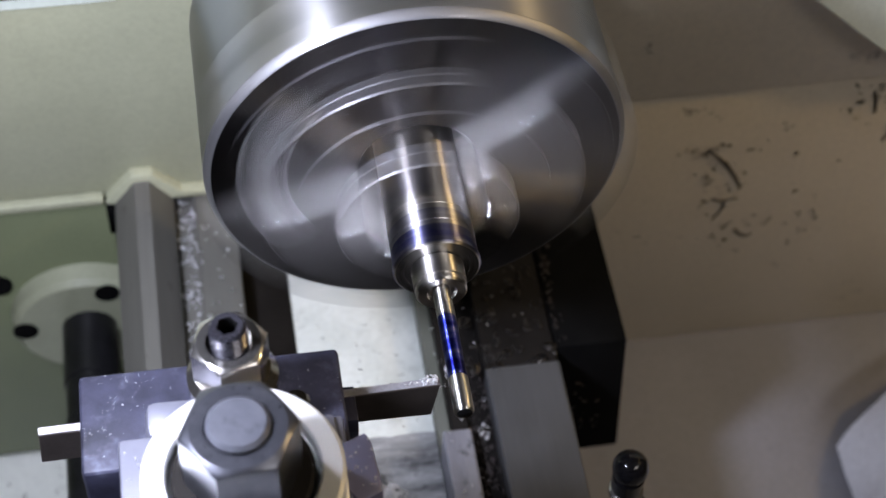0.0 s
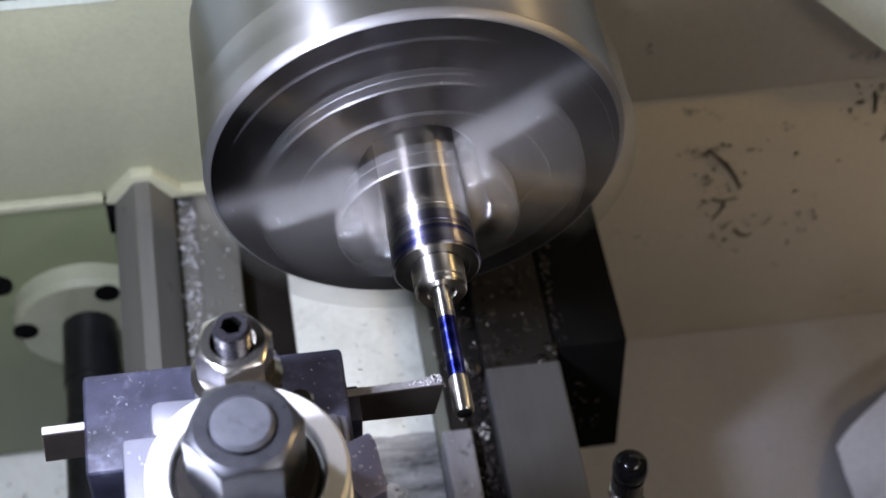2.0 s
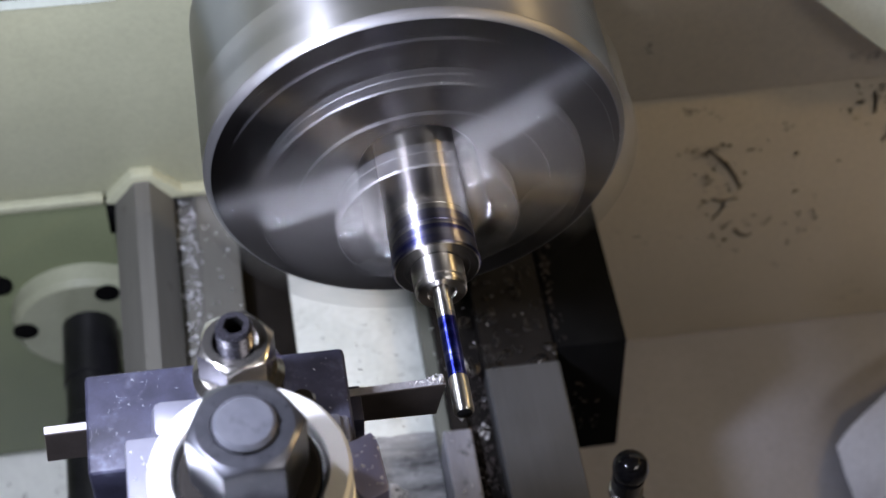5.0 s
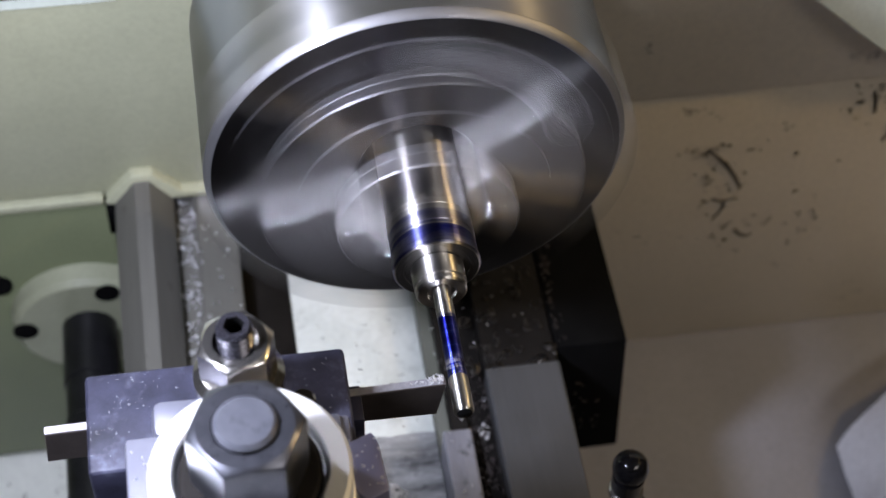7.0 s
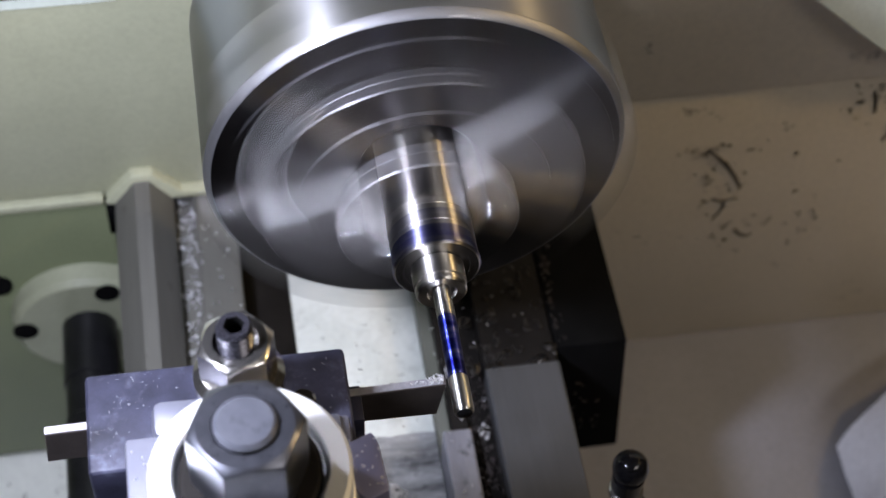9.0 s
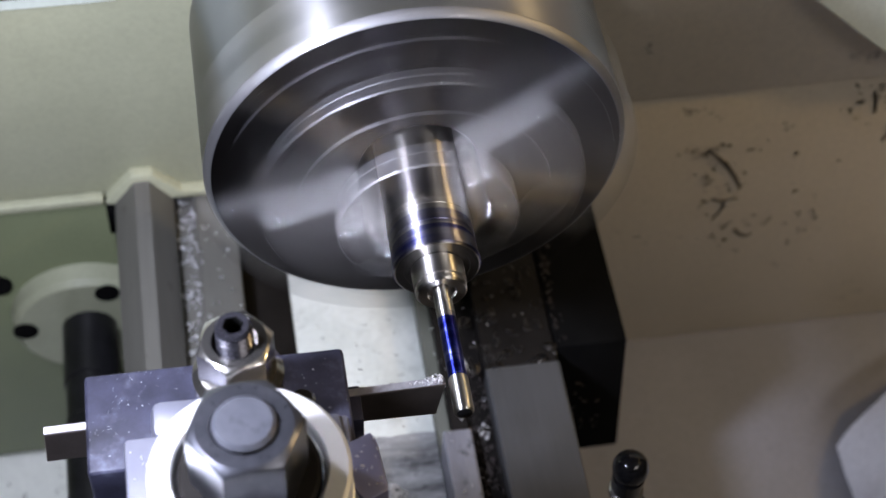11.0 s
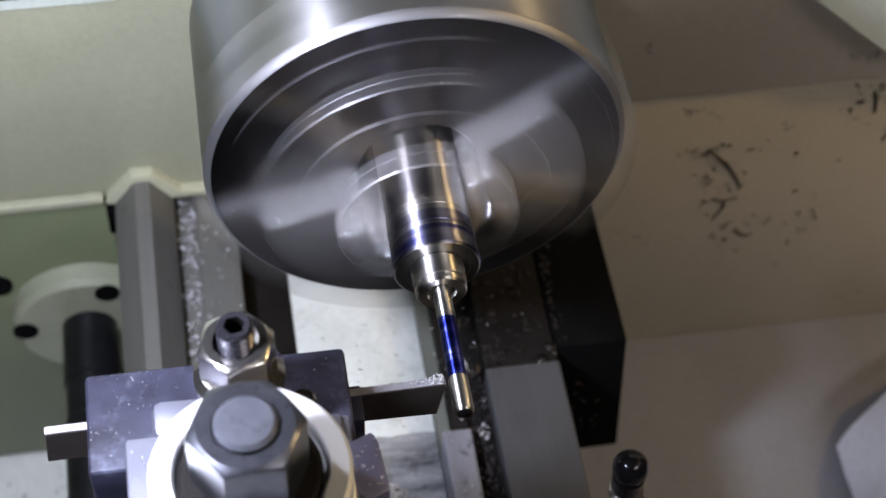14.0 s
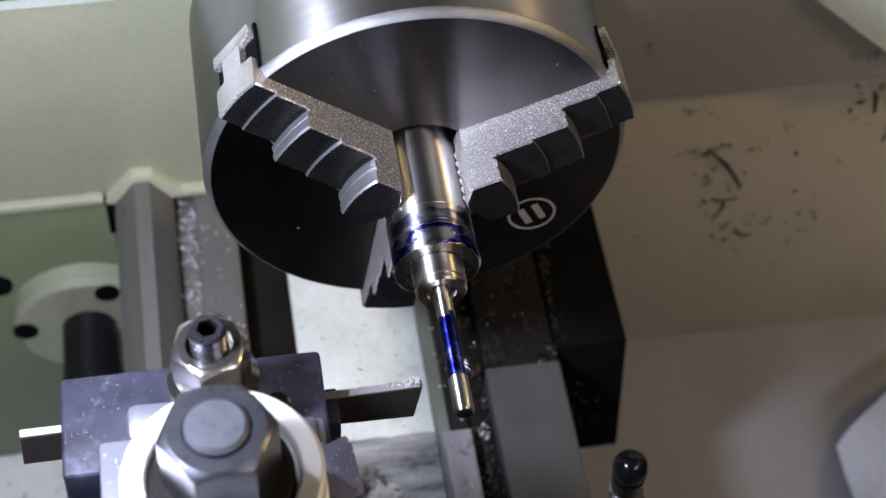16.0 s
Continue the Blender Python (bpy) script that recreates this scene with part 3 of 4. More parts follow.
def jaw(ck, degrees_):
    """A stepped hard jaw as one solid: its side profile, swept across its width with hollow steps."""
    hw, n = 8.4, 10
    a1, a2, end = 25.6, 47.4, 64.8

    def profile(w):
        tip = 12.4 + max(0.0, abs(w) - 2.6) * 0.66
        b1, b2 = math.sqrt(a1 * a1 - w * w) + 0.9, math.sqrt(a2 * a2 - w * w) + 0.5
        m1, m2 = math.sqrt(36.5 * 36.5 - w * w) + 0.6, math.sqrt(57.0 * 57.0 - w * w) + 0.5
        e = end + 0.5 - 0.012 * w * w
        k = 0.5 if abs(w) > hw - 0.01 else 0.0
        return [(tip, 1.5), (tip, -21.8 + k), (tip + 0.5, -22.4 + k), (b1 - 0.5, -22.4 + k), (b1, -21.8 + k), (b1, -18.6), (b1 - 0.35, -18.3),
                (b1 - 0.35, -17.4), (b1, -17.1), (b1, -14.9), (b1 - 0.8, -14.5), (b1 - 0.8, -13.5),
                (b1 + 0.5, -13.3 + k), (m1, -13.3 + k), (m1 + 0.25, -12.2 + k), (b2 - 0.5, -12.2 + k), (b2, -11.6 + k), (b2, -9.5), (b2 - 0.3, -9.2), (b2 - 0.3, -8.5), (b2, -8.2),
                (b2, -6.6), (b2 - 0.8, -6.2), (b2 - 0.8, -5.3), (b2 + 0.5, -5.1 + k), (m2, -5.1 + k), (m2 + 0.25, -4.1 + k), (e - 0.6, -4.1 + k),
                (e, -3.5 + k), (e, 5.8), (57.0, 5.8), (57.0, 1.5)]
    bm = bmesh.new()
    widths = [-hw, -hw + 0.45] + [-hw + 0.45 + (2 * hw - 0.9) * i / n for i in range(1, n)] + [hw - 0.45, hw]
    rows = [[bm.verts.new((u, v, w)) for u, v in profile(w)] for w in widths]
    for a, b in zip(rows, rows[1:]):
        for j in range(len(a)):
            k = (j + 1) % len(a)
            bm.faces.new((a[j], b[j], b[k], a[k]))
    bm.faces.new(rows[0][::-1])
    bm.faces.new(rows[-1])
    bmesh.ops.recalc_face_normals(bm, faces=bm.faces[:])
    spin = Matrix.Rotation(radians(-degrees_), 4, "Y")

    def turned(name, q, mat, parent, label=""):
        bmesh.ops.transform(q, matrix=spin, verts=q.verts)
        return part(name, q, mat, parent, label, 32)
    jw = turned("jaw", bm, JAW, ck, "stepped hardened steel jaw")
    jw.data.materials.append(JAW_SHADED)
    jw.data.materials.append(STEP_LIT)
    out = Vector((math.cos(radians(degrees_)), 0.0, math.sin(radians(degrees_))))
    # Fronts take the shaded tone, outward step walls the lit one, by normal.
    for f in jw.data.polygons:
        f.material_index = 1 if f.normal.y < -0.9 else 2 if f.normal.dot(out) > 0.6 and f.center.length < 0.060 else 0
    for k in range(6):
        y = -3.6 - 3.2 * k
        turned("tooth", prism(bmesh.new(), [(12.6, y + 1.5), (11.7, y + 0.4), (12.6, y - 1.5)], lambda u, v, h: (u, v, h), -2.6, 2.6), JAW, jw)
    turned("guide_neck", boxed(57, end + 0.1, 5.8, 14.0, -4.0, 4.0), JAW, jw)
    turned("guide_rail", boxed(57, end, 14.0, 18.6, -hw, hw, 0.5), JAW, jw)
    # Solid black block in place of the shaded jaw slot.
    turned("slot_shade", boxed(60.0, 62.6, 2.8, 19.4, -hw - 0.6, hw + 0.6), BLACK, jw, "black block for the shade in the jaw slot")


def workpiece():
    wp = thing("workpiece", "turned stepped steel shaft with blue layout dye", "workpiece")
    b = bmesh.new()
    revolve(b, [(30, 0.0), (30, 11.95), (-20.6, 11.95), (-20.6, 0.0)], 96)
    part("shank", b, BRIGHT, wp, "bright turned shank held in the jaws")
    b = bmesh.new()
    revolve(b, [(-20.3, 0.0), (-20.3, 11.9), (-20.6, 12.2), (-23.6, 12.2), (-23.8, 12.0), (-24.0, 12.2), (-29.4, 12.2), (-29.65, 11.95), (-29.9, 12.2), (-36.6, 12.2), (-36.9, 12.6),
                (-37.7, 12.6), (-38.3, 11.9), (-38.3, 11.8)], 96)
    cl = part("collar", b, COLLAR_INK, wp, "steel collar smeared with blue dye")
    b = bmesh.new()
    revolve(b, [(-38.3, 11.8), (-38.3, 9.6), (-38.0, 9.4), (-38.0, 0.0)], 96)
    part("end_face", b, ENDFACE, cl, "faced end of the collar, darkened as in shade")
    b = bmesh.new()
    revolve(b, [(-38.2, 0.0), (-38.2, 7.5), (-44.2, 7.5), (-44.4, 6.9), (-44.9, 6.9), (-45.1, 7.3), (-46.2, 7.3), (-46.8, 6.7), (-46.8, 4.3),
                (-45.6, 3.9), (-45.6, 0.0)], 80)
    part("shoulder", b, BRIGHT, wp)
    b = bmesh.new()
    revolve(b, [(-45.5, 0.0), (-45.5, 2.55), (-74.6, 2.55), (-74.8, 2.4), (-75.3, 2.4), (-75.4, 0.0)], 48)
    part("rod", b, ROD_INK, wp, "thin rod dyed blue")
    b = bmesh.new()
    revolve(b, [(-75.2, 0.0), (-75.2, 2.5), (-75.6, 2.7), (-86.0, 2.7), (-86.5, 2.3), (-86.5, 1.9), (-84.0, 1.7), (-84.0, 0.0)], 48)
    re = part("rod_end", b, BRIGHT, wp, "bright cut rod end with a bore")
    b = bmesh.new()
    revolve(b, [(-86.55, 2.15), (-86.62, 2.0), (-86.62, 0.0)], 40)
    part("cut_face", b, SHAFT, re, "dark cut face")
    b = bmesh.new()
    rng = random.Random(5)
    for k in range(7):
        curl(b, rng, (2.5 + rng.uniform(-0.3, 0.5), -72.2 + rng.uniform(-1.8, 1.6), 0.8 + rng.uniform(-0.5, 0.5)), rng.uniform(0.3, 0.8), 1.2, 0.18)
    part("burr", b, CHIP, wp, "bright chip clinging to the rod")
    return wp


# ---- tooling ----
TX = -57.5


def tool_holder():
    th = thing("tool_holder", "black oxide quick-change tool holder block", "tool holder")
    part("block", boxed(-97.6, -30.0, -99.0, -69.0, -20.0, 12.0, 1.4, 3), OXIDE, th)
    part("blade_lip", boxed(-30.6, -26.3, -84.0, -73.0, -19.5, -1.2, 0.5), OXIDE, th)
    nx, ny = TX - 0.2, -86.5
    nt = part("lock_nut", hex_nut(bmesh.new(), 17.0, 31.5, 45.0, nx, ny, 13.0, 5.7, 0.93), NUTSTEEL, th, "bright hexagon lock nut")
    w = bmesh.new()
    revolve(w, [(11.8, 0.0), (11.8, 10.2), (27.0, 10.2), (28.0, 11.4), (31.0, 11.4), (33.4, 9.6), (32.0, 0.0)], 64, (nx, ny, 0), "Z")
    part("flange", w, NUTSTEEL, nt, "round flange under the nut")
    s = bmesh.new()
    prof = [(40.0, 0.0), (40.0, 4.5)]
    z = 41.0
    while z < 49.5:
        prof += [(z, 4.55), (z + 0.6, 3.8), (z + 1.2, 4.55)]
        z += 1.4
    prof += [(50.8, 4.5), (51.6, 3.8)]
    revolve(s, prof, 40, (nx, ny, 0), "Z")
    hexa = hexagon(4.6, nx, ny, 10)
    rim = [(nx + 3.8 * math.cos(2 * math.pi * i / 24), ny + 3.8 * math.sin(2 * math.pi * i / 24)) for i in range(24)]
    top = [s.verts.new((x, y, 51.6)) for x, y in rim]
    hi = [s.verts.new((x, y, 51.5)) for x, y in hexa]
    for i in range(24):
        j = (i + 1) % 24
        a, c = hi[((i * 15 - 10 + 30) // 60) % 6], hi[((j * 15 - 10 + 30) // 60) % 6]
        s.faces.new((top[i], top[j], c, a) if a is not c else (top[i], top[j], a))
    sc = part("set_screw", s, SCREW, th, "dark socket set screw with a hexagon hole")
    # Socket walls painted black: the hole's shade is in the colour.
    q = bmesh.new()
    hi = [q.verts.new((x, y, 51.5)) for x, y in hexa]
    lo = [q.verts.new((x, y, 42.5)) for x, y in hexa]
    for i in range(6):
        q.faces.new((hi[(i + 1) % 6], hi[i], lo[i], lo[(i + 1) % 6]))
    q.faces.new(lo)
    part("socket", q, BLACK, sc, "hexagon socket, its dark depth painted black")
    q = bmesh.new()
    rng = random.Random(21)
    knots = [(rng.uniform(-96, -33), rng.uniform(-97, -70)) for k in range(16)]
    for k in range(190):
        kx, ky = rng.choice(knots)
        at = (min(-31.0, max(-96.5, rng.gauss(kx, 5.0))), min(-70.0, max(-98.0, rng.gauss(ky, 3.5))), 12.12)
        curl(q, rng, at, 0.05 + 0.4 * rng.random() ** 4, rng.uniform(0.15, 0.7), 0.035 + 0.06 * rng.random(), Vector((0, 0, 1)))
    tagged(part("swarf", q, CHIP, th, "tiny bright chips on the block"), kind="stuff")
    c = bmesh.new()
    revolve(c, [(11.0, 0.0), (11.0, 3.4), (18.6, 3.4), (19.6, 2.6), (19.6, 0.0)], 32, (-42.5, -88.5, 0), "Z")
    part("clamp_screw", c, NUTSTEEL, th, "grey tool clamp screw")
    return th


def parting_blade():
    pb = thing("parting_blade", "thin steel parting blade with a swarf-covered tip", "lathe tool")
    b = bmesh.new()
    prism(b, [(-110.0, -2.6), (-111.0, -15.8), (-30, -14.0), (-5.6, -14.6), (-3.3, -0.2), (-29, -1.1)],
          lambda u, v, h: (u, h, v), -76.6, -74.2, 0.2, 1)
    part("blade", b, BLADE, pb)
    t = bmesh.new()
    prism(t, [(-110.0, -2.55), (-30.0, -1.05), (-4.2, -0.15), (-4.2, 0.05), (-30, -0.75), (-110.0, -2.2)],
          lambda u, v, h: (u, h, v), -76.5, -74.3)
    part("ground_edge", t, EDGE, pb, "bright ground top edge")
    c = bmesh.new()
    rng = random.Random(11)
    for k in range(34):
        x = -3.8 - abs(rng.gauss(0, 3.6))
        curl(c, rng, (x, -75.4 + rng.uniform(-0.9, 0.9), 0.4 + rng.uniform(-0.2, 1.4) * (1 if x > -7 else 0.25)), rng.uniform(0.25, 0.7), rng.uniform(0.6, 1.5), 0.15)
    part("swarf", c, CHIP, pb, "bright fine swarf on the cutting tip")
    return pb


def tool_post():
    tp = thing("tool_post", "steel quick-change tool post with a central clamp nut", "tool post")
    cx, cy = TX + 0.2, -121.0
    part("body", boxed(-86.0, -30.0, -152.0, -99.3, -36.0, 11.5, 1.2, 2), WORN, tp)
    part("cap", boxed(-87.6, -31.5, -150.0, -94.8, 12.2, 20.0, 1.2, 2), MATT, tp, "worn grey cap plate")
    d = bmesh.new()
    prism(d, [(-80.5, -96.0), (-80.5, -85.0), (-66.0, -85.4), (-66.0, -96.0)], along_z, 12.2, 21.5, 2.6, 2)
    part("ear", d, MATT, tp, "chamfered grey ear")
    d = bmesh.new()
    prism(d, [(-42.0, -104.0), (-40.5, -95.4), (-33.8, -95.4), (-33.2, -104.0)], along_z, 12.2, 21.8, 1.0, 2)
    part("ear", d, MATT, tp, "grey ear")
    d = bmesh.new()
    prism(d, [(-40.0, -106.5), (-26.6, -101.0), (-25.4, -104.0), (-24.2, -118.5), (-30.0, -121.0)], along_z, 4.0, 20.6, 1.0, 2)
    part("wing", d, BLUED, tp, "three-cornered grey wing with chips on it")
    q = bmesh.new()
    rng = random.Random(22)
    for k in range(26):
        curl(q, rng, (rng.uniform(-35, -25.5), rng.uniform(-117, -103), 20.8), rng.uniform(0.2, 0.55), rng.uniform(0.5, 1.2), 0.14)
    for k in range(16):
        curl(q, rng, (rng.uniform(-87, -80), rng.uniform(-130, -97), 20.3), rng.uniform(0.2, 0.55), rng.uniform(0.5, 1.2), 0.14)
    tagged(part("swarf", q, CHIP, tp, "tiny bright chips on the post"), kind="stuff")
    b = bmesh.new()
    revolve(b, [(19.5, 0.0), (19.5, 24.2), (30.0, 24.2), (30.6, 23.2), (31.4, 23.2), (32.0, 23.8), (41.0, 23.8), (42.0, 22.9), (42.0, 18.6), (41.2, 18.0), (37.4, 17.8), (37.4, 0.0)],
            96, (cx, cy, 0), "Z")
    part("clamp_ring", b, RINGSTEEL, tp, "bright polished clamp ring")
    b = bmesh.new()
    revolve(b, [(37.0, 0.0), (37.0, 16.8), (40.2, 16.8), (40.9, 15.8), (40.9, 0.0)], 80, (cx, cy, 0), "Z")
    part("washer", b, BEDIRON, tp, "dark oily washer")
    part("clamp_nut", hex_nut(bmesh.new(), 24.0, 40.9, 61.2, cx, cy, 4.0, 7.9, 0.93), NUT, tp, "large worn grey hexagon nut")
    st = bmesh.new()
    revolve(st, [(50.0, 0.0), (50.0, 7.5), (62.0, 7.4), (63.0, 6.4), (63.0, 0.0)], 64, (cx, cy, 0), "Z")
    part("stud", st, STUD, tp, "round stud end")
    return tp


def compound_slide():
    cs = thing("compound_slide", "dark iron compound slide under the tool post", "slide")
    part("top_slide", boxed(-96, -22, -210, -100, -64, -36.2, 2), BEDIRON, cs)
    part("base", boxed(-102, -16, -260, -104, -104.2, -64.2, 2), BEDIRON, cs)
    return cs


def carriage():
    cg = thing("carriage", "dark iron lathe carriage on the ways", "carriage")
    part("saddle", boxed(-150, 53, -330, -74, -113.0, -104.4, 2), BEDIRON, cg)
    part("apron", boxed(-190, -128.5, -330, -74, -240, -104.8, 3), BEDIRON, cg)


def rear_lever():
    lv = thing("ball_lever", "small lever with a glossy black ball knob", "lever")
    b = bmesh.new()
    r, c = 5.9, -89.0
    prof = [(c - 12.0, 0.0), (c - 12.0, 4.6), (c - 11.4, 5.1), (c - 4.6, 5.3), (c - 4.0, 4.9), (c - 3.4, 5.2)]
    prof += [(c + r * math.sin(radians(a)), r * math.cos(radians(a))) for a in range(-20, 90, 10)] + [(c + r, 0.0)]
    revolve(b, prof, 40, (61.0, -58.4, 0), "Z")
    part("ball_knob", b, PLASTIC, lv, "glossy black ball knob")
    b = bmesh.new()
    revolve(b, [(-125, 0.0), (-125, 3.4), (-105, 3.4), (-104, 5.6), (-102, 5.6), (-101.2, 4.6), (-101.2, 0.0)], 32, (61.0, -58.4, 0), "Z")
    part("stem", b, NUTSTEEL, lv, "bright steel stem")
    part("foot", boxed(54.2, 72, -70, -48, -140, -125, 1.5), BEDIRON, lv)


# ---- loose things ----
def swarf_patch(name, label, mat, seed, count, place, size, width, normal=None, turns=(0.4, 1.3)):
    b = bmesh.new()
    rng = random.Random(seed)
    for k in range(count):
        curl(b, rng, place(rng), rng.uniform(*size), rng.uniform(*turns), rng.uniform(*width), normal)
    return tagged(part(name, b, mat), label, "swarf", kind="stuff")


def swarf():
    def groove(x0, x1, z, ya, yb):
        return lambda r: (r.uniform(x0, x1), r.uniform(ya, yb), z + r.uniform(0.1, 1.0))
    swarf_patch("swarf", "steel chips packed in the way groove", CHIP, 2, 150, groove(-76, -69.6, -130.6, -20, 103), (0.5, 1.5), (0.2, 0.5))
    swarf_patch("swarf", "steel chips on the flat way", CHIP, 3, 45, groove(-68.5, -55, -125.1, -10, 100), (0.4, 1.0), (0.15, 0.4))
    swarf_patch("swarf", "bright chips in the rear groove", CHIP, 4, 12, groove(19, 26.8, -133.6, -70, 60), (0.3, 0.9), (0.12, 0.3))
    swarf_patch("swarf", "oily chips in the rear groove", OILCHIP, 18, 170, groove(18.8, 27, -133.6, -75, 20), (0.4, 1.3), (0.2, 0.5))
    swarf_patch("swarf", "small chips on the rear way", CHIP, 14, 5, groove(9, 52, -124.9, -60, 40), (0.2, 0.5), (0.12, 0.25))
    swarf_patch("swarf", "small chips on the inner lip", CHIP, 15, 16, groove(8.8, 18.0, -125.8, -60, 30), (0.25, 0.7), (0.12, 0.3))
    swarf_patch("swarf", "oily clumps on the gap bridge", BLACKCHIP, 16, 60, groove(20, 53, -126.4, 8, 60), (0.8, 2.6), (0.4, 0.9), Vector((0, 0, 1)))
    swarf_patch("swarf", "few bright chips on the gap bridge", CHIP, 17, 6, groove(24, 53, -126.2, 6, 50), (0.2, 0.6), (0.12, 0.25))
    swarf_patch("swarf", "bright curled chips behind the rod", CHIP, 6, 7, lambda r: (r.gauss(23, 1.6), r.gauss(-13, 2.2), -131 + r.uniform(0, 3)), (0.6, 1.3), (0.2, 0.45))
    swarf_patch("swarf", "dull chips along the edge of the black bracket", OILCHIP, 19, 46, lambda r: (54.6 + abs(r.gauss(0, 2.0)), r.uniform(15.5, 62), -125.0), (0.3, 1.0), (0.15, 0.4))
    n = Vector((0, -1, 0))
    swarf_patch("swarf", "dull chips stuck to the front of the black bracket", OILCHIP, 20, 30, lambda r: (r.uniform(56, 74), 14.2, r.uniform(-194, -150)), (0.3, 1.2), (0.15, 0.4), n)

    def wall(r):
        c = r.choice(((138, -148, 5, 7), (146, -166, 5, 6), (150, -186, 6, 9), (131, -135, 6, 4), (193, -112, 5, 9), (176, -190, 5, 8), (205, -116, 8, 8),
                      (160, -165, 32, 32), (165, -150, 34, 30)))
        return (r.gauss(c[0], c[2]), WALL - 0.7, min(-104, max(-252, r.gauss(c[1], c[3]))))
    swarf_patch("swarf", "dark curled chips stuck on the end panel", OLDCHIP, 7, 115, wall, (0.5, 2.0), (0.2, 0.6), n, (0.2, 0.6))
    b = bmesh.new()
    for pts in (((134.5, -134.5), (139, -140), (143.5, -146), (147.5, -153), (150.5, -160)), ((139, -165), (143, -167), (148, -166), (150, -166.5)),
                ((144.5, -167), (145, -172), (142.5, -177), (141.5, -179)), ((152, -187), (155, -191), (158, -193), (160, -191)), ((196, -108), (198, -114), (199, -121)), ((207, -126), (208, -133), (206, -139))):
        prev = None
        for k, (x, z) in enumerate(pts):
            w = 0.8 * (0.5 + 0.5 * math.sin(math.pi * (k + 0.5) / len(pts)))
            ring = [b.verts.new((x + w, WALL - 0.2, z + w * 0.6)), b.verts.new((x - w, WALL - 0.2, z - w * 0.6)), b.verts.new((x, WALL - 0.7, z))]
            if prev:
                for q in range(3):
                    b.faces.new((prev[q], prev[(q + 1) % 3], ring[(q + 1) % 3], ring[q]))
            prev = ring
    tagged(part("swarf", b, OLDCHIP), "long dark chips clinging to the end panel", "swarf", kind="stuff")
    up = Vector((0, 0, 1))
    swarf_patch("swarf", "dark chips in the white pan", OLDCHIP, 8, 60, lambda r: (r.uniform(-36, 7), r.uniform(-30, 75), -144.6), (0.3, 1.0), (0.1, 0.25), up, (0.2, 0.7))
    swarf_patch("swarf", "dark chips on the front tray", OLDCHIP, 9, 70, lambda r: (r.uniform(-190, -104), r.uniform(50, 99), LOW + 0.5), (0.4, 1.8), (0.2, 0.5), up, (0.2, 0.9))
    swarf_patch("swarf", "bright tangled swarf in the pan", CHIP, 10, 110, lambda r: (r.gauss(-13.5, 2.6), r.gauss(-30, 2.4), -141.8 + abs(r.gauss(0, 2.5))), (0.8, 2.4), (0.2, 0.45))


def towel():
    """A crumpled sheet: a steep near flank with soft folds, and a rumpled top."""
    b = bmesh.new()
    n, m = 40, 40
    grid = []
    for i in range(n + 1):
        row = []
        for j in range(m + 1):
            u, v = i / n, j / m
            fold = noise.noise(Vector((u * 3.5, v * 4.5, 7.0))) + 0.5 * noise.noise(Vector((u * 9, v * 9, 3.0)))
            x = 187 + 120 * u + 6 * v + 5 * fold
            y = -75 + 112 * v + 62 * u * (0.25 + 0.75 * v)
            rise = min(1.0, u * 5.0) ** 0.7
            z = FLOOR + 1.5 + 60 * rise * math.sin(math.pi * (0.10 + 0.78 * v)) ** 0.8 + 8 * rise * fold
            row.append(b.verts.new((x, y, max(FLOOR + 0.8, z))))
        grid.append(row)
    for i in range(n):
        for j in range(m):
            b.faces.new((grid[i][j], grid[i + 1][j], grid[i + 1][j + 1], grid[i][j + 1]))
    bmesh.ops.recalc_face_normals(b, faces=b.faces[:])
    bmesh.ops.solidify(b, geom=b.faces[:], thickness=0.6)
    tagged(part("paper_towel", b, TOWEL, sharp=60), "crumpled white paper towel lying in the tray", "paper towel")


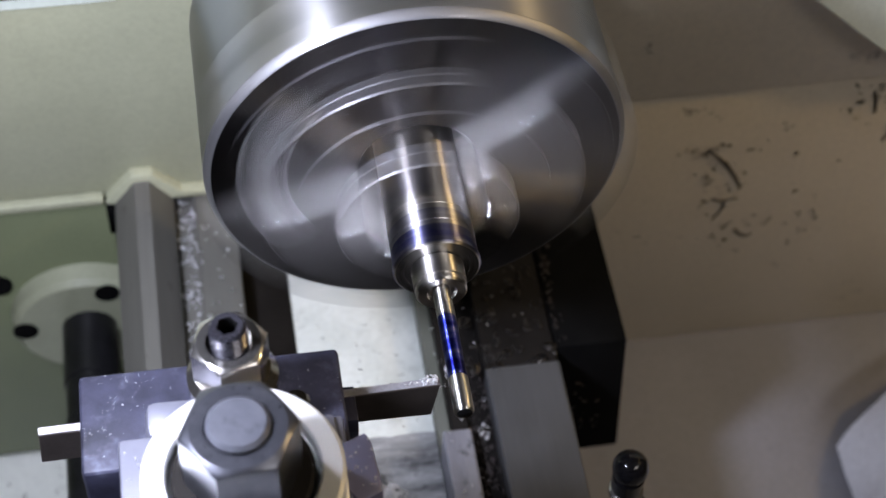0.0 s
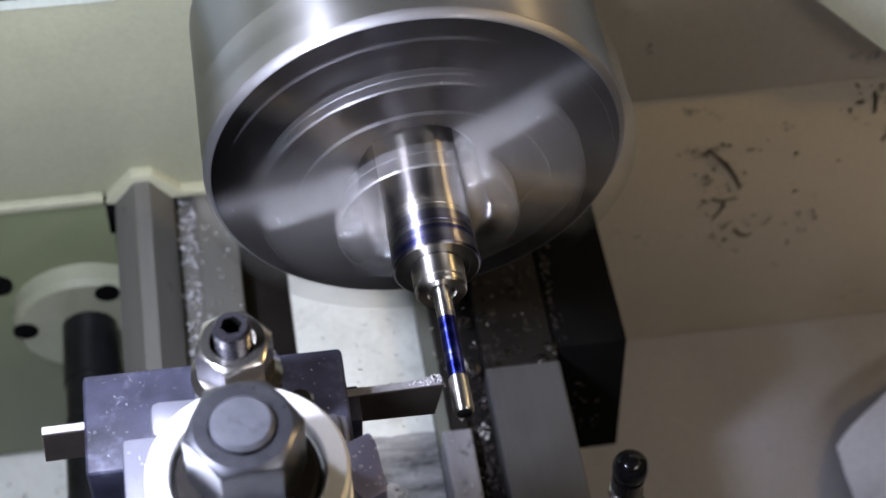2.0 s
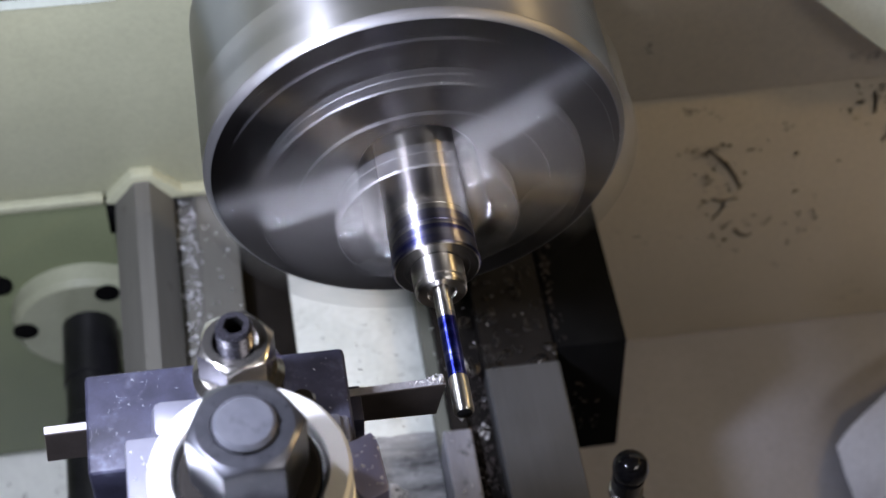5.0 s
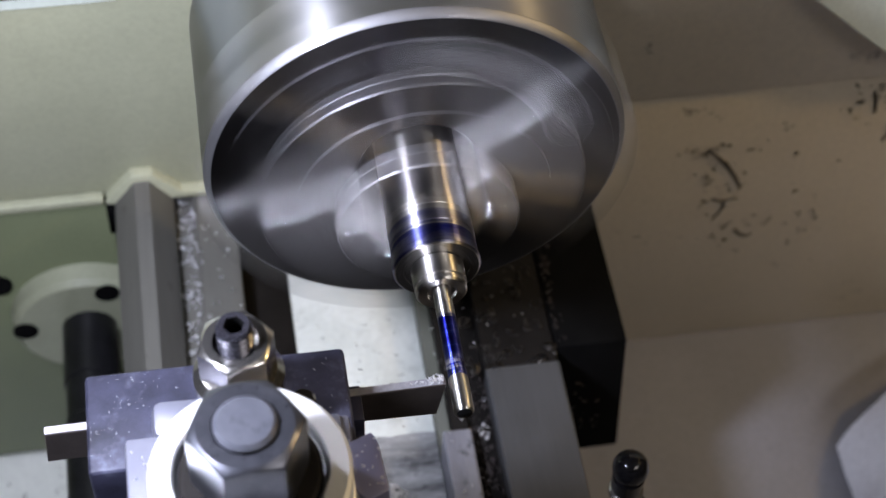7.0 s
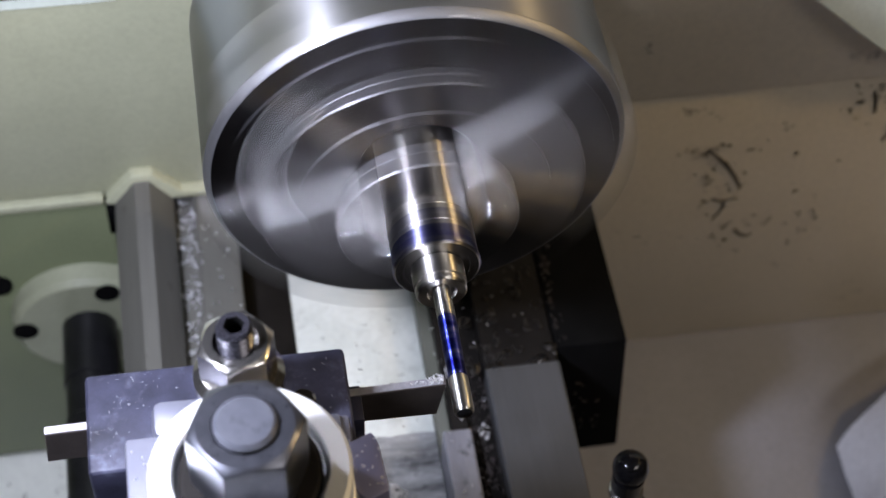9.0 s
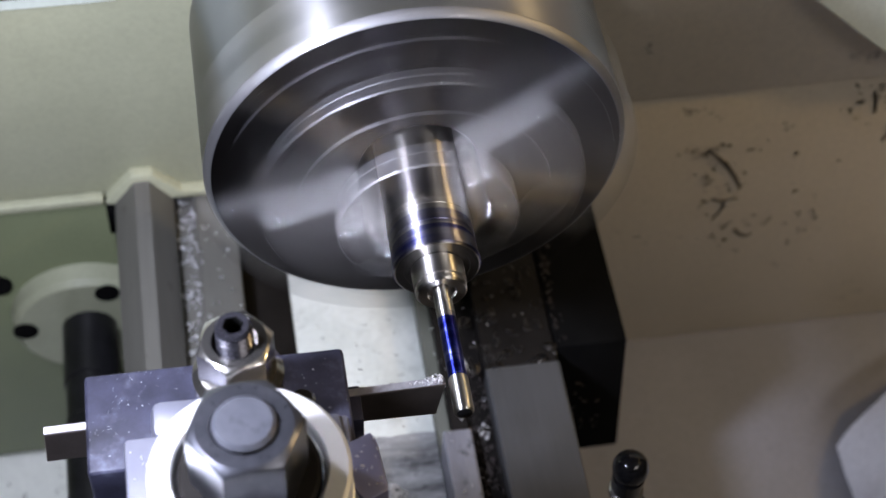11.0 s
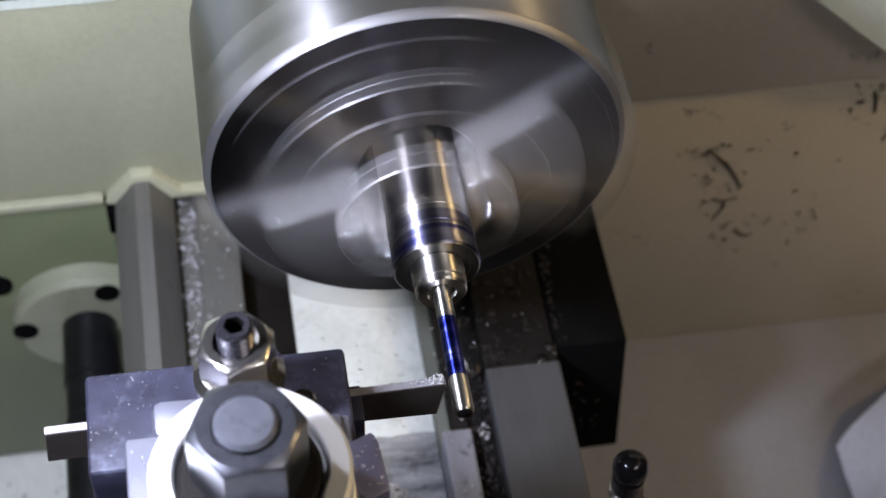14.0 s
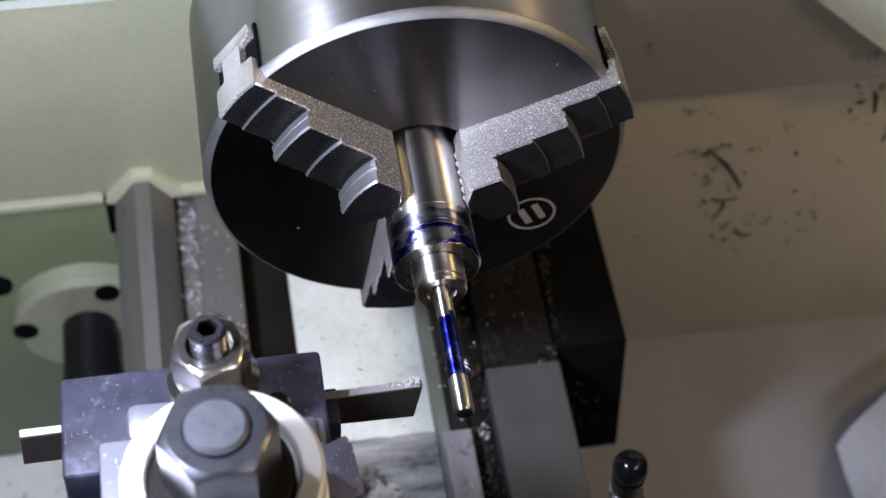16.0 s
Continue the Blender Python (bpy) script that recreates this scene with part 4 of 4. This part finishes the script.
def splash_guard():
    sg = thing("splash_guard", "pale grey sheet metal splash guard standing behind the lathe", "guard")
    b = bmesh.new()
    prism(b, [(146, 30), (146, -35), (192, -78.6), (330, -84), (330, 30)], along_y, 96.0, 98.5, 0.6, 1)
    part("sheet", b, PALE, sg)
    part("fixing_strip", boxed(225, 345, 98.6, 103.3, -20, -8, 0.5), PALE, sg)


room()
chip_tray()
headstock()
lead_screw()
bed()
CK = chuck()
WP = workpiece()
TH = tool_holder()
PB = parting_blade()
TP = tool_post()
CS = compound_slide()
carriage()
rear_lever()
swarf()
towel()
splash_guard()


def spindle_angle(t):
    """Degrees still to turn, anticlockwise from the tailstock, until it stops at 16 s."""
    left = 16.0 - t
    if left >= 0.4:
        return 509.0 + 2400.0 * (left - 0.4)
    stops, speeds = (0.0, 26.0, 60.0, 260.0, 509.0), (0.0, 300.0, 1050.0, 2250.0, 2400.0)
    if left < 0.1:
        left = max(0.0, (left - 0.04) / 0.6)
    k = min(3, int(left / 0.1 + 1e-6))
    u = left / 0.1 - k
    h = u * u * (3 - 2 * u)
    return (stops[k] * (1 - h) + stops[k + 1] * h
            + 0.1 * (speeds[k] * u * (1 - u) ** 2 - speeds[k + 1] * u * u * (1 - u)))


def motions():
    spin = []
    for k in range(481):
        t = k / 30.0
        spin.append((t, pose(0, 0, 0, 0, spindle_angle(t) % 360.0, 0)))
    walk(CK, spin)
    walk(WP, spin)
    # cross feed, millimetres from the cutting position
    feed = [(0.0, -1.6), (0.5, -2.65), (1.0, -1.2), (1.5, -0.77), (2.0, -0.58), (2.5, -0.4), (3.0, -0.24), (3.5, -0.18), (4.2, -0.12),
            (6.3, -0.02), (9.2, 0.0), (11.3, -0.2), (12.0, 0.0), (13.0, 0.1), (14.0, 0.05), (14.25, -0.35), (14.5, -2.55), (14.75, -4.6), (15.0, -6.35), (16.0, -6.38)]
    rows = [(t, pose(d * MM, 0, 0)) for t, d in feed]
    for ob in (TH, PB, TP, CS):
        walk(ob, rows)


motions()
